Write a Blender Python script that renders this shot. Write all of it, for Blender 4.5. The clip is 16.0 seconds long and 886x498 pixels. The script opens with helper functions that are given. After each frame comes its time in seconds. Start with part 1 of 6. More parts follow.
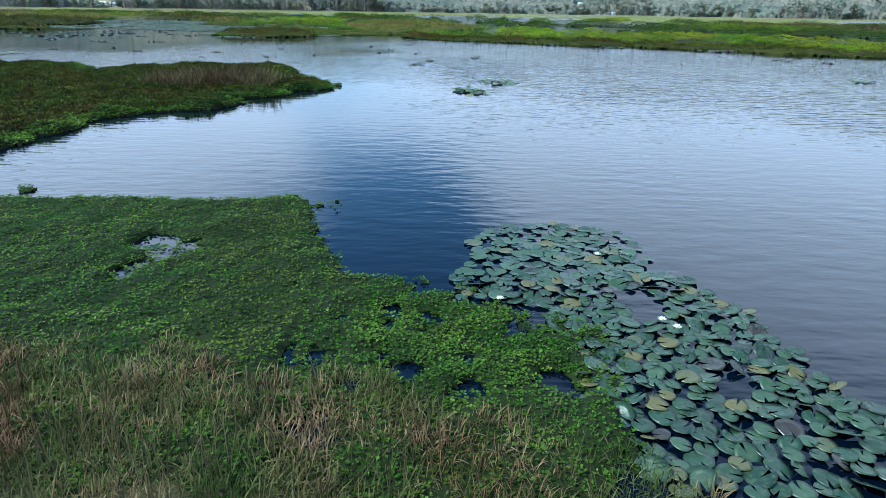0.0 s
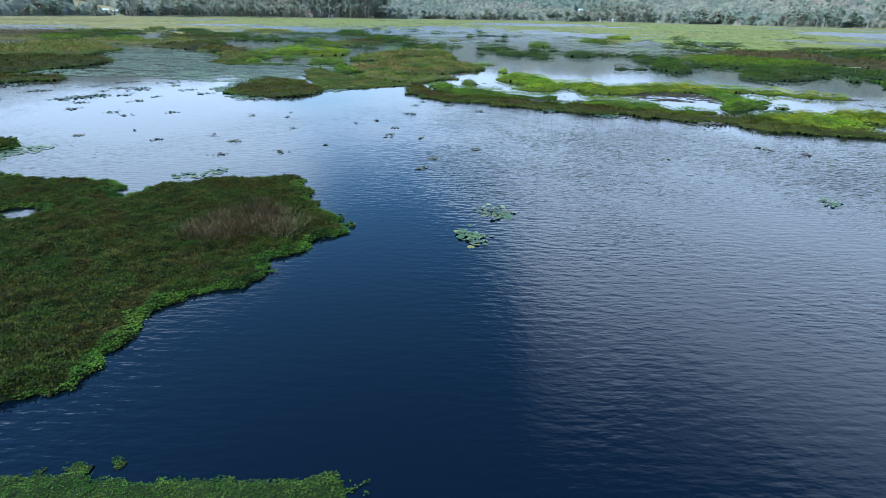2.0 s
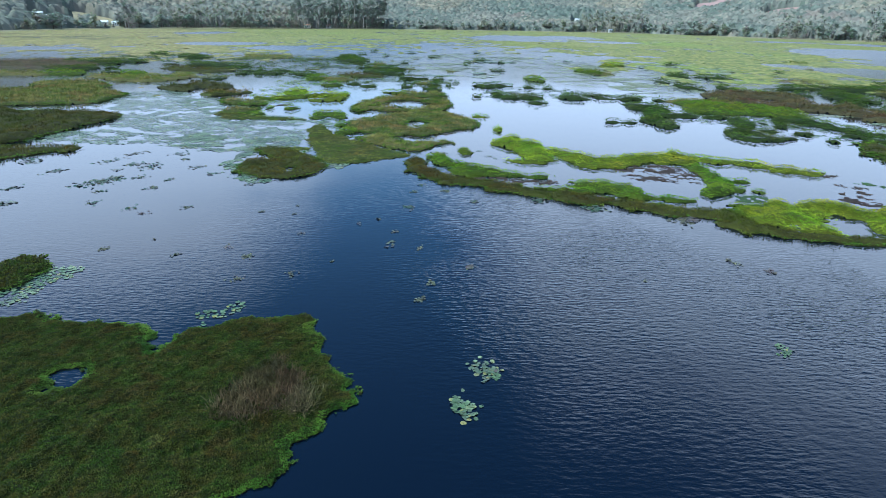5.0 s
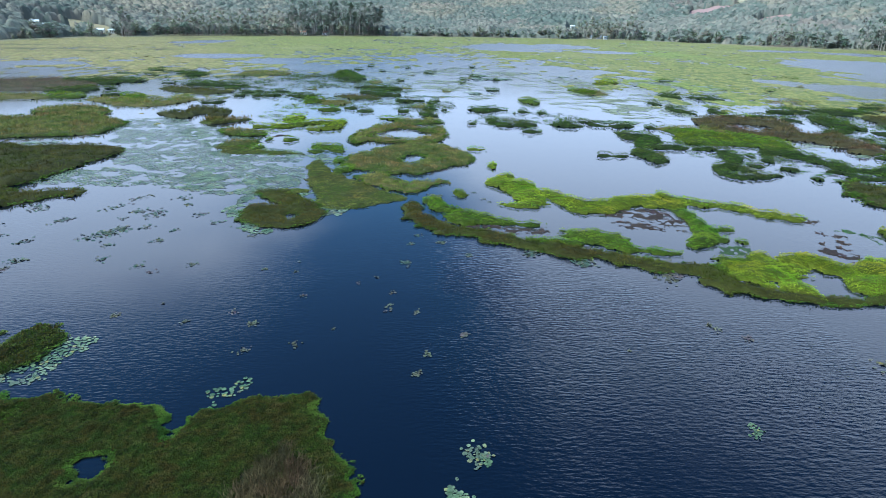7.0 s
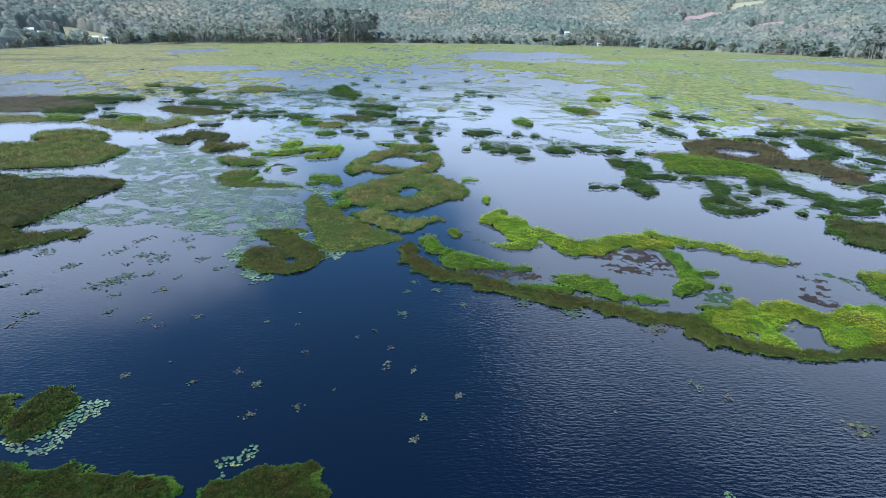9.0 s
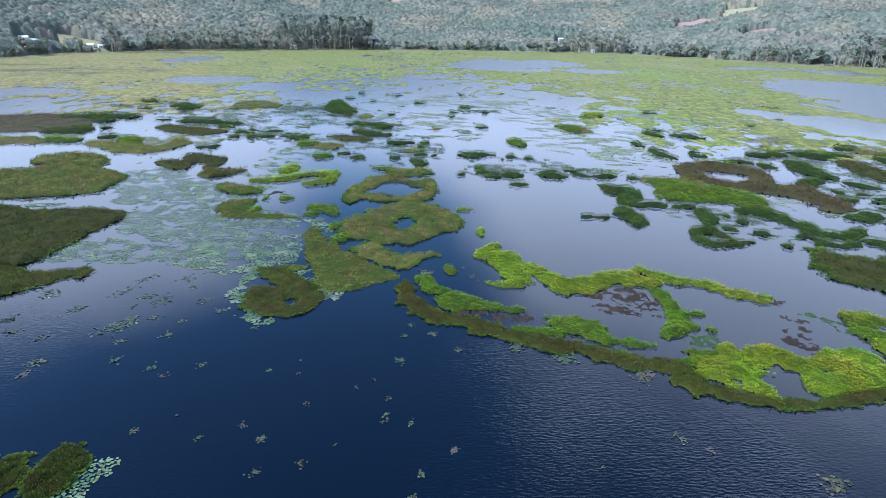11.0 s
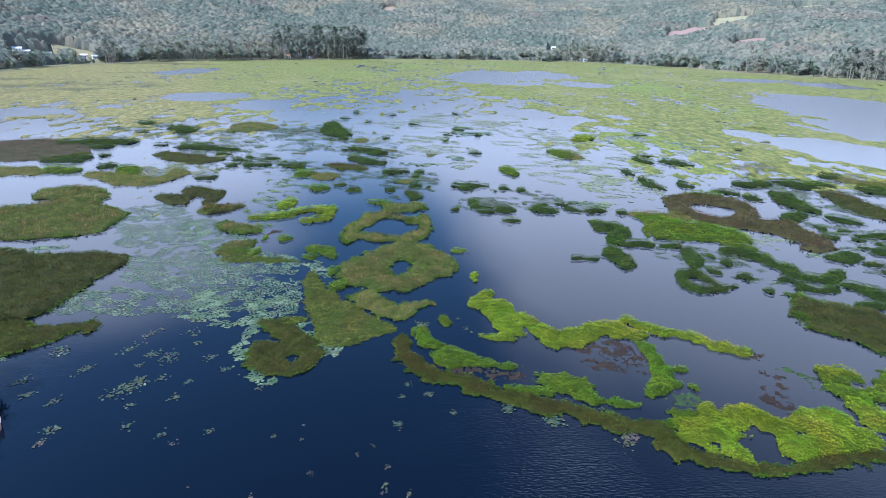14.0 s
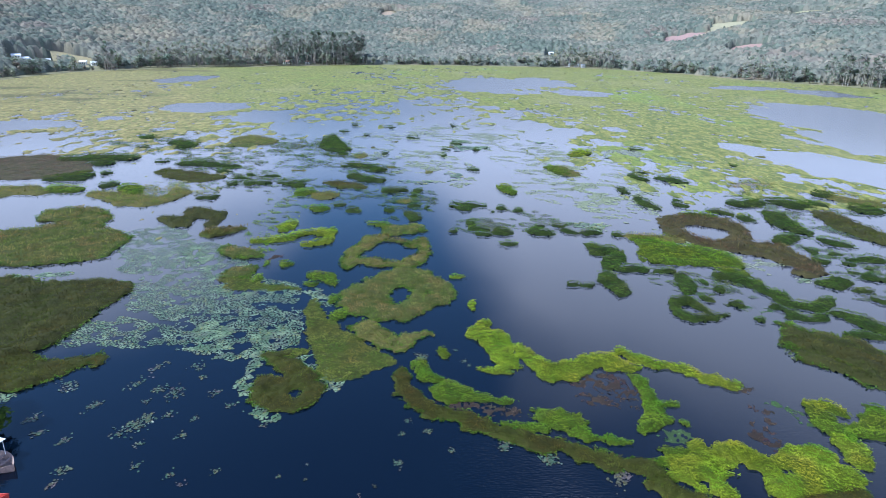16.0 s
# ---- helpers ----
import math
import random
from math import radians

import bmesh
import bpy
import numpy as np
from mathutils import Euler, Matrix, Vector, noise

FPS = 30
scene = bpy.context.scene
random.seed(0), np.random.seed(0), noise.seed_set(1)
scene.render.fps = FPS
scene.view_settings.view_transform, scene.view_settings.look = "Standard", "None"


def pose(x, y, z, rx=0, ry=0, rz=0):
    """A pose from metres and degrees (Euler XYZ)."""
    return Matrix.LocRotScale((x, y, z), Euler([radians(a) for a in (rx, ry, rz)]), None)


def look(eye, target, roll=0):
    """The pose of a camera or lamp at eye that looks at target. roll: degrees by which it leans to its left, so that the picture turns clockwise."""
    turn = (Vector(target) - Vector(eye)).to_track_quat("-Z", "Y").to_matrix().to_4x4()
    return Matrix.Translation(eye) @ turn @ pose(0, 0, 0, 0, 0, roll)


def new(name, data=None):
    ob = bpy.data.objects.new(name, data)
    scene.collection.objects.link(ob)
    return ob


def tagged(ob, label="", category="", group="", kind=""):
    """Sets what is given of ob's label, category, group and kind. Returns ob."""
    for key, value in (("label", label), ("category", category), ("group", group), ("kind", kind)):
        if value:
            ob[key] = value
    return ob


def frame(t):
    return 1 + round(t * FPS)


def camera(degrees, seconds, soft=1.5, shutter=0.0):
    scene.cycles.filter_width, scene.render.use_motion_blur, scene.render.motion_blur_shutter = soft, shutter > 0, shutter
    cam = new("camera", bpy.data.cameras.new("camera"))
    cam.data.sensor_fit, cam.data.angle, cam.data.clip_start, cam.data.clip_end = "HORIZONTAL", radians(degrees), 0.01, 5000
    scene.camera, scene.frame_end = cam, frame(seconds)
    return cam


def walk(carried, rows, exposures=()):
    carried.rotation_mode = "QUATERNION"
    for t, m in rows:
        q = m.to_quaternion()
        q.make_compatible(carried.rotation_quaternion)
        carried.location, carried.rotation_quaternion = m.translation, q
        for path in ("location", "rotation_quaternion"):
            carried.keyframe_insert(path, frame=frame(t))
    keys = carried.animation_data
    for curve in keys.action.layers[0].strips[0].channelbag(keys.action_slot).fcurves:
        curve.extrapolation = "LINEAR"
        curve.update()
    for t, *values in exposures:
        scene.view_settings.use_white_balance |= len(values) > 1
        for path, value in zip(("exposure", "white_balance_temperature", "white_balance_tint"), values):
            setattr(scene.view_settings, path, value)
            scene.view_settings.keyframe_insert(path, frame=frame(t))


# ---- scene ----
cam = camera(71.03, 16.0, soft=0.6)
# seconds, eye x, y, z, turn to the left, tilt
ROWS = [
    (0.0, 0.000, 0.000, 2.400, 0.000, -20.929),
    (1.0, -0.106, -0.238, 4.913, 0.077, -20.804),
    (2.0, -0.167, -0.484, 7.432, 0.099, -20.670),
    (3.0, -0.197, -0.738, 9.953, 0.068, -20.531),
    (4.0, -0.208, -0.999, 12.470, -0.010, -20.388),
    (5.0, -0.211, -1.267, 14.979, -0.131, -20.240),
    (6.0, -0.215, -1.540, 17.477, -0.290, -20.091),
    (7.0, -0.226, -1.820, 19.962, -0.480, -19.941),
    (8.0, -0.249, -2.105, 22.434, -0.693, -19.791),
    (9.0, -0.286, -2.396, 24.892, -0.923, -19.642),
    (10.0, -0.339, -2.694, 27.339, -1.159, -19.497),
    (11.0, -0.405, -2.998, 29.776, -1.393, -19.355),
    (12.0, -0.483, -3.310, 32.209, -1.613, -19.219),
    (13.0, -0.565, -3.629, 34.640, -1.810, -19.089),
    (14.0, -0.646, -3.956, 37.076, -1.971, -18.968),
    (15.0, -0.716, -4.293, 39.525, -2.082, -18.855),
    (16.0, -0.764, -4.639, 41.994, -2.132, -18.753),
]
LEAN = 0.894


def eye_pose(x, y, z, yaw, pitch):
    a, p = radians(yaw), radians(pitch)
    return look((x, y, z), (x - math.sin(a) * math.cos(p), y + math.cos(a) * math.cos(p), z + math.sin(p)), LEAN)


walk(cam, [(t, eye_pose(*r)) for t, *r in ROWS], [(0.0, 0.56, 5080.0, -8.0), (8.0, 0.62, 5140.0, -2.0), (16.0, 0.70, 5240.0, 6.0)])

# ---- sky, sun ----
SUN_EL, SUN_AZ = 50.0, 252.0   # height, and bearing clockwise from +y
world = bpy.data.worlds.new("sky")
scene.world = world
world.use_nodes = True
wn, wl = world.node_tree.nodes, world.node_tree.links
wn.clear()


def wnode(kind, **kw):
    n = wn.new(kind)
    for k, v in kw.items():
        n.inputs[k].default_value = v
    return n


sky = wn.new("ShaderNodeTexSky")
sky.sky_type = "NISHITA"
sky.sun_disc = False
sky.sun_elevation, sky.sun_rotation = radians(SUN_EL), radians(SUN_AZ)
sky.air_density, sky.dust_density, sky.ozone_density = 1.0, 0.1, 5.0
geo = wn.new("ShaderNodeTexCoord")
sep = wn.new("ShaderNodeSeparateXYZ")
wl.new(geo.outputs["Generated"], sep.inputs[0])


def wmath(op, a, b=0.0):
    n = wn.new("ShaderNodeMath")
    n.operation = op
    for i, v in enumerate((a, b)):
        if isinstance(v, (int, float)):
            n.inputs[i].default_value = v
        else:
            wl.new(v, n.inputs[i])
    return n.outputs[0]


# clouds on a flat deck over the lake
rise = wmath("MAXIMUM", wmath("ADD", sep.outputs["Z"], 0.10), 0.06)
com = wn.new("ShaderNodeCombineXYZ")
wl.new(wmath("DIVIDE", sep.outputs["X"], rise), com.inputs[0])
wl.new(wmath("DIVIDE", sep.outputs["Y"], rise), com.inputs[1])
CLOUD_SHIFT = (3.1, 1.7, 0.0)
mapn = wn.new("ShaderNodeMapping")
mapn.inputs["Location"].default_value = CLOUD_SHIFT
wl.new(com.outputs[0], mapn.inputs[0])
big = wnode("ShaderNodeTexNoise", Scale=0.42, Detail=7.0, Roughness=0.55)
wl.new(mapn.outputs[0], big.inputs["Vector"])
wob = wnode("ShaderNodeTexNoise", Scale=0.9, Detail=4.0, Roughness=0.5)
wl.new(mapn.outputs[0], wob.inputs["Vector"])
# cloud banks low down and to the sides, open blue higher up and ahead
side = wmath("ADD", wmath("DIVIDE", sep.outputs["X"], wmath("MAXIMUM", sep.outputs["Y"], 0.25)), wmath("ADD", wmath("MULTIPLY", wob.outputs[0], 0.9), -0.33))
side = wmath("MINIMUM", wmath("MULTIPLY", wmath("MULTIPLY", side, side), 1.9), 0.27)
left = wmath("DIVIDE", sep.outputs["X"], wmath("MAXIMUM", sep.outputs["Y"], 0.25))
right = wmath("MINIMUM", wmath("MULTIPLY", wmath("MAXIMUM", wmath("ADD", left, 0.06), 0.0), 1.0), 0.24)
left = wmath("MINIMUM", wmath("MULTIPLY", wmath("MAXIMUM", wmath("SUBTRACT", -0.16, left), 0.0), 0.6), 0.14)


def fade(lo, hi, start=1.0, end=0.0):
    """From start to end as the sky rises from lo to hi."""
    n = wnode("ShaderNodeMapRange", **{"From Min": lo, "From Max": hi, "To Min": start, "To Max": end})
    n.interpolation_type = "SMOOTHSTEP"
    wl.new(sep.outputs["Z"], n.inputs["Value"])
    return n.outputs[0]


side = wmath("MULTIPLY", wmath("ADD", side, wmath("MULTIPLY", left, fade(0.30, 0.46))), fade(0.36, 0.56, 1.0, 0.25))
side = wmath("ADD", side, wmath("MULTIPLY", right, fade(0.52, 0.76)))
high = wmath("MINIMUM", wmath("MULTIPLY", wmath("MAXIMUM", wmath("SUBTRACT", sep.outputs["Z"], 0.17), 0.0), 1.0), 0.26)
ahead = wmath("ADD", wmath("DIVIDE", sep.outputs["X"], wmath("MAXIMUM", sep.outputs["Y"], 0.25)), wmath("ADD", wmath("MULTIPLY", wob.outputs[0], 0.5), -0.19))
ahead = wmath("MAXIMUM", wmath("SUBTRACT", 1.0, wmath("MULTIPLY", wmath("MULTIPLY", ahead, ahead), 22.0)), 0.0)
high = wmath("ADD", high, wmath("MULTIPLY", wmath("MULTIPLY", ahead, 0.04), fade(0.06, 0.14, 0.0, 1.0)))
cover = wmath("ADD", wmath("ADD", big.outputs[0], fade(0.26, 0.52, 0.06, -0.04)), wmath("SUBTRACT", side, high))
ramp = wn.new("ShaderNodeMapRange")
ramp.interpolation_type = "SMOOTHSTEP"
ramp.inputs["From Min"].default_value, ramp.inputs["From Max"].default_value = 0.33, 0.72
wl.new(cover, ramp.inputs["Value"])
mixc = wn.new("ShaderNodeMixRGB")
wl.new(ramp.outputs[0], mixc.inputs[0])
wl.new(sky.outputs[0], mixc.inputs[1])
low_high = wn.new("ShaderNodeMixRGB")
wl.new(fade(0.05, 0.32, 0.0, 1.0), low_high.inputs[0])
low_high.inputs[1].default_value, low_high.inputs[2].default_value = (6.5, 6.7, 8.1, 1), (7.9, 7.95, 9.4, 1)
wl.new(low_high.outputs[0], mixc.inputs[2])
back = wnode("ShaderNodeBackground", Strength=0.145)
wl.new(mixc.outputs[0], back.inputs[0])
wout = wn.new("ShaderNodeOutputWorld")
wl.new(back.outputs[0], wout.inputs[0])

sun = new("sun", bpy.data.lights.new("sun", "SUN"))
sun.data.energy, sun.data.angle, sun.data.color = 4.8, radians(0.6), (1.0, 0.95, 0.86)
_a, _e = radians(SUN_AZ), radians(SUN_EL)
sun.matrix_world = look((0, 0, 60), (-math.sin(_a) * math.cos(_e), -math.cos(_a) * math.cos(_e), 60 - math.sin(_e)))


# ---- materials ----
class Nodes:
    """A node material under construction."""

    def __init__(self, name, rough=0.6, spec=0.3):
        self.m = bpy.data.materials.new(name)
        self.m.use_nodes = True
        self.t = self.m.node_tree
        self.b = self.t.nodes["Principled BSDF"]
        self.b.inputs["Roughness"].default_value = rough
        self.b.inputs["Specular IOR Level"].default_value = spec
        self.pos = self.t.nodes.new("ShaderNodeNewGeometry").outputs["Position"]

    def put(self, socket, v):
        if isinstance(v, (int, float, tuple)):
            socket.default_value = v
        else:
            self.t.links.new(v, socket)

    def math(self, op, a, b=0.0, clamp=False):
        n = self.t.nodes.new("ShaderNodeMath")
        n.operation, n.use_clamp = op, clamp
        self.put(n.inputs[0], a)
        self.put(n.inputs[1], b)
        return n.outputs[0]

    def noise(self, scale, detail=4.0, rough=0.55, stretch=(1, 1, 1), vec=None):
        mp = self.t.nodes.new("ShaderNodeMapping")
        mp.inputs["Scale"].default_value = stretch
        self.put(mp.inputs[0], vec or self.pos)
        n = self.t.nodes.new("ShaderNodeTexNoise")
        n.inputs["Scale"].default_value, n.inputs["Detail"].default_value, n.inputs["Roughness"].default_value = scale, detail, rough
        self.t.links.new(mp.outputs[0], n.inputs["Vector"])
        return n.outputs[0]

    def span(self, v, lo, hi, a=0.0, b=1.0):
        n = self.t.nodes.new("ShaderNodeMapRange")
        n.interpolation_type = "SMOOTHSTEP"
        self.put(n.inputs["Value"], v)
        for k, x in (("From Min", lo), ("From Max", hi), ("To Min", a), ("To Max", b)):
            n.inputs[k].default_value = x
        return n.outputs[0]

    def mix(self, f, a, b, how="MIX"):
        n = self.t.nodes.new("ShaderNodeMixRGB")
        n.blend_type = how
        self.put(n.inputs[0], f)
        for i, c in ((1, a), (2, b)):
            self.put(n.inputs[i], (*c, 1.0) if isinstance(c, tuple) else c)
        return n.outputs[0]

    def island(self):
        return self.t.nodes.new("ShaderNodeNewGeometry").outputs["Random Per Island"]

    def bump(self, h, strength=0.5, dist=0.02):
        n = self.t.nodes.new("ShaderNodeBump")
        n.inputs["Strength"].default_value, n.inputs["Distance"].default_value = strength, dist
        self.put(n.inputs["Height"], h)
        self.t.links.new(n.outputs[0], self.b.inputs["Normal"])

    def colour(self, c):
        self.put(self.b.inputs["Base Color"], c)
        return self

    def translucent(self, c, share=0.3):
        tr = self.t.nodes.new("ShaderNodeBsdfTranslucent")
        self.put(tr.inputs[0], c)
        mx = self.t.nodes.new("ShaderNodeMixShader")
        mx.inputs[0].default_value = share
        out = self.t.nodes["Material Output"]
        self.t.links.new(self.b.outputs[0], mx.inputs[1])
        self.t.links.new(tr.outputs[0], mx.inputs[2])
        self.t.links.new(mx.outputs[0], out.inputs[0])


def leaf_material(name, a, b, c, patch=0.25, rough=0.7, spec=0.12, share=0.3):
    """Foliage: two greens in soft patches, a third colour in drifts and a few single leaves."""
    n = Nodes(name, rough, spec)
    col = n.mix(n.span(n.noise(patch * 1.6, 5.0, 0.65), 0.38, 0.62), a, b)
    col = n.mix(n.span(n.noise(patch * 0.9, 4.0, 0.6, (1.0, 1.2, 0.4)), 0.55, 0.72, 0.0, 0.5), col, c)
    col = n.mix(n.span(n.noise(patch * 1.5, 2.0, 0.5), 0.47, 0.60, 0.0, 0.7), col, n.mix(1.0, col, (0.50, 0.74, 0.45), "MULTIPLY"))
    col = n.mix(n.span(n.noise(patch * 0.75, 3.0, 0.55, (1.1, 0.8, 1.0)), 0.48, 0.60, 0.0, 0.7), col, n.mix(1.0, col, (1.0, 0.66, 0.9), "MULTIPLY"))
    r = n.island()
    col = n.mix(n.span(r, 0.86, 1.0, 0.0, 0.45), col, c)
    col = n.mix(1.0, col, n.mix(r, (0.68, 0.68, 0.68), (1.28, 1.28, 1.28)), "MULTIPLY")
    # shade of the hollows between clumps, put into the leaf colour by noise
    hollow_shade = n.span(n.noise(patch * 4.5, 4.0, 0.6), 0.34, 0.56)
    col = n.mix(1.0, col, n.mix(hollow_shade, (0.50, 0.56, 0.50), (1.15, 1.15, 1.15)), "MULTIPLY")
    n.colour(col)
    n.translucent(col, share)
    return n.m


def ground_material(name, a, b, scale=2.0, rough=0.9):
    n = Nodes(name, rough, 0.2)
    f = n.noise(scale, 6.0, 0.65)
    g = n.noise(scale * 0.11, 4.0)
    n.colour(n.mix(n.span(g, 0.4, 0.62), n.mix(f, a, b), b))
    n.bump(f, 0.6, 0.3 / scale)
    return n.m


def marsh_material():
    """Floating grass in fine drifts of yellow, green and dull olive; drier and tan on the western side."""
    n = Nodes("marsh_grass", 0.8, 0.1)
    sepn = n.t.nodes.new("ShaderNodeSeparateXYZ")
    n.put(sepn.inputs[0], n.pos)
    big = n.noise(0.014, 4.0, 0.6, (1.0, 0.5, 1.0))
    mid = n.noise(0.30, 5.0, 0.72, (1.0, 0.38, 1.0))
    fine = n.noise(1.4, 3.0, 0.7, (1.0, 0.4, 1.0))
    clump = n.noise(0.62, 4.0, 0.7, (1.0, 0.36, 1.0))
    c = n.mix(n.span(mid, 0.42, 0.58), (0.098, 0.112, 0.032), (0.240, 0.220, 0.064))
    c = n.mix(n.span(big, 0.52, 0.64, 0.0, 0.6), c, (0.240, 0.215, 0.095))
    c = n.mix(n.span(big, 0.32, 0.46, 0.6, 0.0), c, (0.175, 0.235, 0.045))
    west = n.math("ADD", n.math("ADD", sepn.outputs["X"], n.math("MULTIPLY", sepn.outputs["Y"], 0.40)), n.math("MULTIPLY", n.math("SUBTRACT", big, 0.5), 420.0))
    dry = n.mix(n.span(mid, 0.40, 0.62), (0.165, 0.130, 0.058), (0.300, 0.240, 0.100))
    # dark brown patches: a cloud shadow painted into the dry grass colour
    dry = n.mix(n.span(n.noise(0.016, 3.0, 0.5, (0.6, 0.9, 1.0)), 0.54, 0.62, 0.0, 0.85), dry, (0.090, 0.068, 0.042))
    c = n.mix(n.span(west, -40.0, 90.0, 0.95, 0.0), c, dry)
    c = n.mix(n.span(clump, 0.50, 0.60, 0.0, 0.7), c, (0.075, 0.100, 0.035))
    c = n.mix(n.span(clump, 0.34, 0.44, 0.45, 0.0), c, (0.30, 0.290, 0.085))
    c = n.mix(n.span(fine, 0.46, 0.62, 0.0, 0.55), c, (0.080, 0.100, 0.038))
    n.colour(c)
    n.bump(fine, 0.15, 0.1)
    return n.m


def water_material():
    n = Nodes("lake_water", 0.05, 0.5)
    n.b.inputs["IOR"].default_value = 1.333
    silt = n.noise(0.02, 4.0)
    n.colour(n.mix(n.span(silt, 0.4, 0.7), (0.0012, 0.0033, 0.0088), (0.0017, 0.0043, 0.0104)))
    # short wind ripples, in lanes between calm stretches
    gust = n.span(n.noise(0.045, 3.0, 0.5, (1.0, 0.6, 1.0)), 0.38, 0.62, 0.12, 1.0)
    sepn = n.t.nodes.new("ShaderNodeSeparateXYZ")
    n.put(sepn.inputs[0], n.pos)
    open_side = n.span(sepn.outputs["X"], -14.0, 12.0, 0.34, 1.0)
    gust = n.math("MULTIPLY", n.math("MULTIPLY", gust, open_side), n.span(sepn.outputs["Y"], 30.0, 72.0, 1.0, 0.12))
    lee = n.math("ADD", n.math("MULTIPLY", sepn.outputs["X"], 0.62), sepn.outputs["Y"])
    gust = n.math("MULTIPLY", gust, n.span(lee, 56.0, 66.0, 0.85, 0.25))
    w1 = n.noise(4.4, 2.0, 0.45, (0.42, 1.0, 1.0))
    w2 = n.noise(10.0, 2.0, 0.5, (0.5, 1.0, 1.0))
    w3 = n.noise(1.1, 1.5, 0.4, (0.35, 1.0, 1.0))
    h = n.math("ADD", n.math("MULTIPLY", w1, 0.085), n.math("ADD", n.math("MULTIPLY", w2, 0.016), n.math("MULTIPLY", w3, 0.03)))
    n.bump(n.math("MULTIPLY", h, gust), 1.0, 1.0)
    n.put(n.b.inputs["Roughness"], n.span(sepn.outputs["Y"], 25.0, 420.0, 0.04, 0.27))
    return n.m


def plain(name, c, rough=0.6, spec=0.3, wear=0.25, scale=6.0):
    n = Nodes(name, rough, spec)
    f = n.noise(scale, 5.0, 0.6)
    n.colour(n.mix(n.span(f, 0.3, 0.7, 0.0, wear), c, tuple(0.45 * v for v in c)))
    n.bump(f, 0.3, 0.02)
    return n.m


def pad_material(name, dull):
    n = Nodes(name, 0.32, (0.5 if dull == 0 else 0.2))
    r = n.island()
    info = n.t.nodes.new("ShaderNodeObjectInfo").outputs["Random"]
    r = n.math("FRACT", n.math("ADD", r, info))
    c = n.mix(n.span(r, 0.0, 0.6), (0.030 + 0.02 * dull, 0.072 - 0.025 * dull, 0.042 - 0.012 * dull), (0.055 + 0.01 * dull, 0.105 - 0.035 * dull, 0.055 - 0.012 * dull))
    c = n.mix(1.0, c, n.mix(n.math("FRACT", n.math("MULTIPLY", r, 7.3)), (0.45, 0.50, 0.5), (1.15, 1.05, 1.05)), "MULTIPLY")
    c = n.mix(n.span(r, 0.86, 0.99), c, (0.15, 0.125, 0.04))
    c = n.mix(n.span(r, 0.0, 0.07, 0.8, 0.0), c, (0.055, 0.034, 0.034))
    n.put(n.b.inputs["Roughness"], n.span(n.math("FRACT", n.math("MULTIPLY", r, 3.7)), 0.0, 1.0, 0.34, 0.55))
    if dull:
        c = n.mix(n.span(n.noise(0.35, 3.0), 0.48, 0.60, 0.0, 0.55 * dull), c, (0.085, 0.055, 0.078))
        c = n.mix(n.span(n.noise(0.5, 3.0), 0.36, 0.52, 0.85 - 0.45 * dull, 0.0), c, (0.17 - 0.04 * dull, 0.19 - 0.04 * dull, 0.13 - 0.045 * dull))
    if dull == 0:
        c = n.mix(1.0, c, (0.68, 0.71, 0.70), "MULTIPLY")
    if 0 < dull < 1:
        c = n.mix(1.0, c, (1.35, 1.52, 1.35), "MULTIPLY")
    f = n.noise(30.0, 4.0)
    c = n.mix(n.span(f, 0.45, 0.75, 0.0, 0.5 - 0.3 * dull), c, (0.09, 0.12, 0.06))
    n.colour(c)
    n.bump(n.noise(18.0, 3.0), 0.35, 0.02)
    return n.m


M = {
    "water": water_material(),
    "bark_dark": plain("dark_bark", (0.12, 0.09, 0.07), 0.9, 0.2, 0.6, 2.0),
    "pad": pad_material("lily_pad", 0.0),
    "old_pad": pad_material("old_lily_pad", 1.0),
    "field_pad": pad_material("field_lily_pad", 0.45),
    "pale_pad": plain("pale_pad", (0.20, 0.225, 0.115), 0.5, 0.4, 0.6, 0.3),
    "petal": plain("petal", (0.85, 0.84, 0.82), 0.5, 0.3, 0.1),
    "pistil": plain("pistil", (0.75, 0.5, 0.05), 0.6),
    "bark": plain("pale_bark", (0.36, 0.32, 0.28), 0.85, 0.2, 0.8, 0.8),
    "wall": plain("whitewash", (0.75, 0.74, 0.7), 0.8, 0.2, 0.3, 0.6),
    "tiles": plain("roof_tiles", (0.30, 0.17, 0.12), 0.8, 0.2, 0.5, 1.2),
    "tin": plain("white_tin", (0.72, 0.74, 0.76), 0.45, 0.5, 0.3, 2.0),
    "glass": plain("dark_window", (0.03, 0.035, 0.04), 0.15, 0.5, 0.1),
    "planks": plain("weathered_planks", (0.34, 0.25, 0.22), 0.8, 0.25, 0.6, 5.0),
    "red": plain("red_paint", (0.42, 0.05, 0.04), 0.45, 0.4, 0.4, 4.0),
}
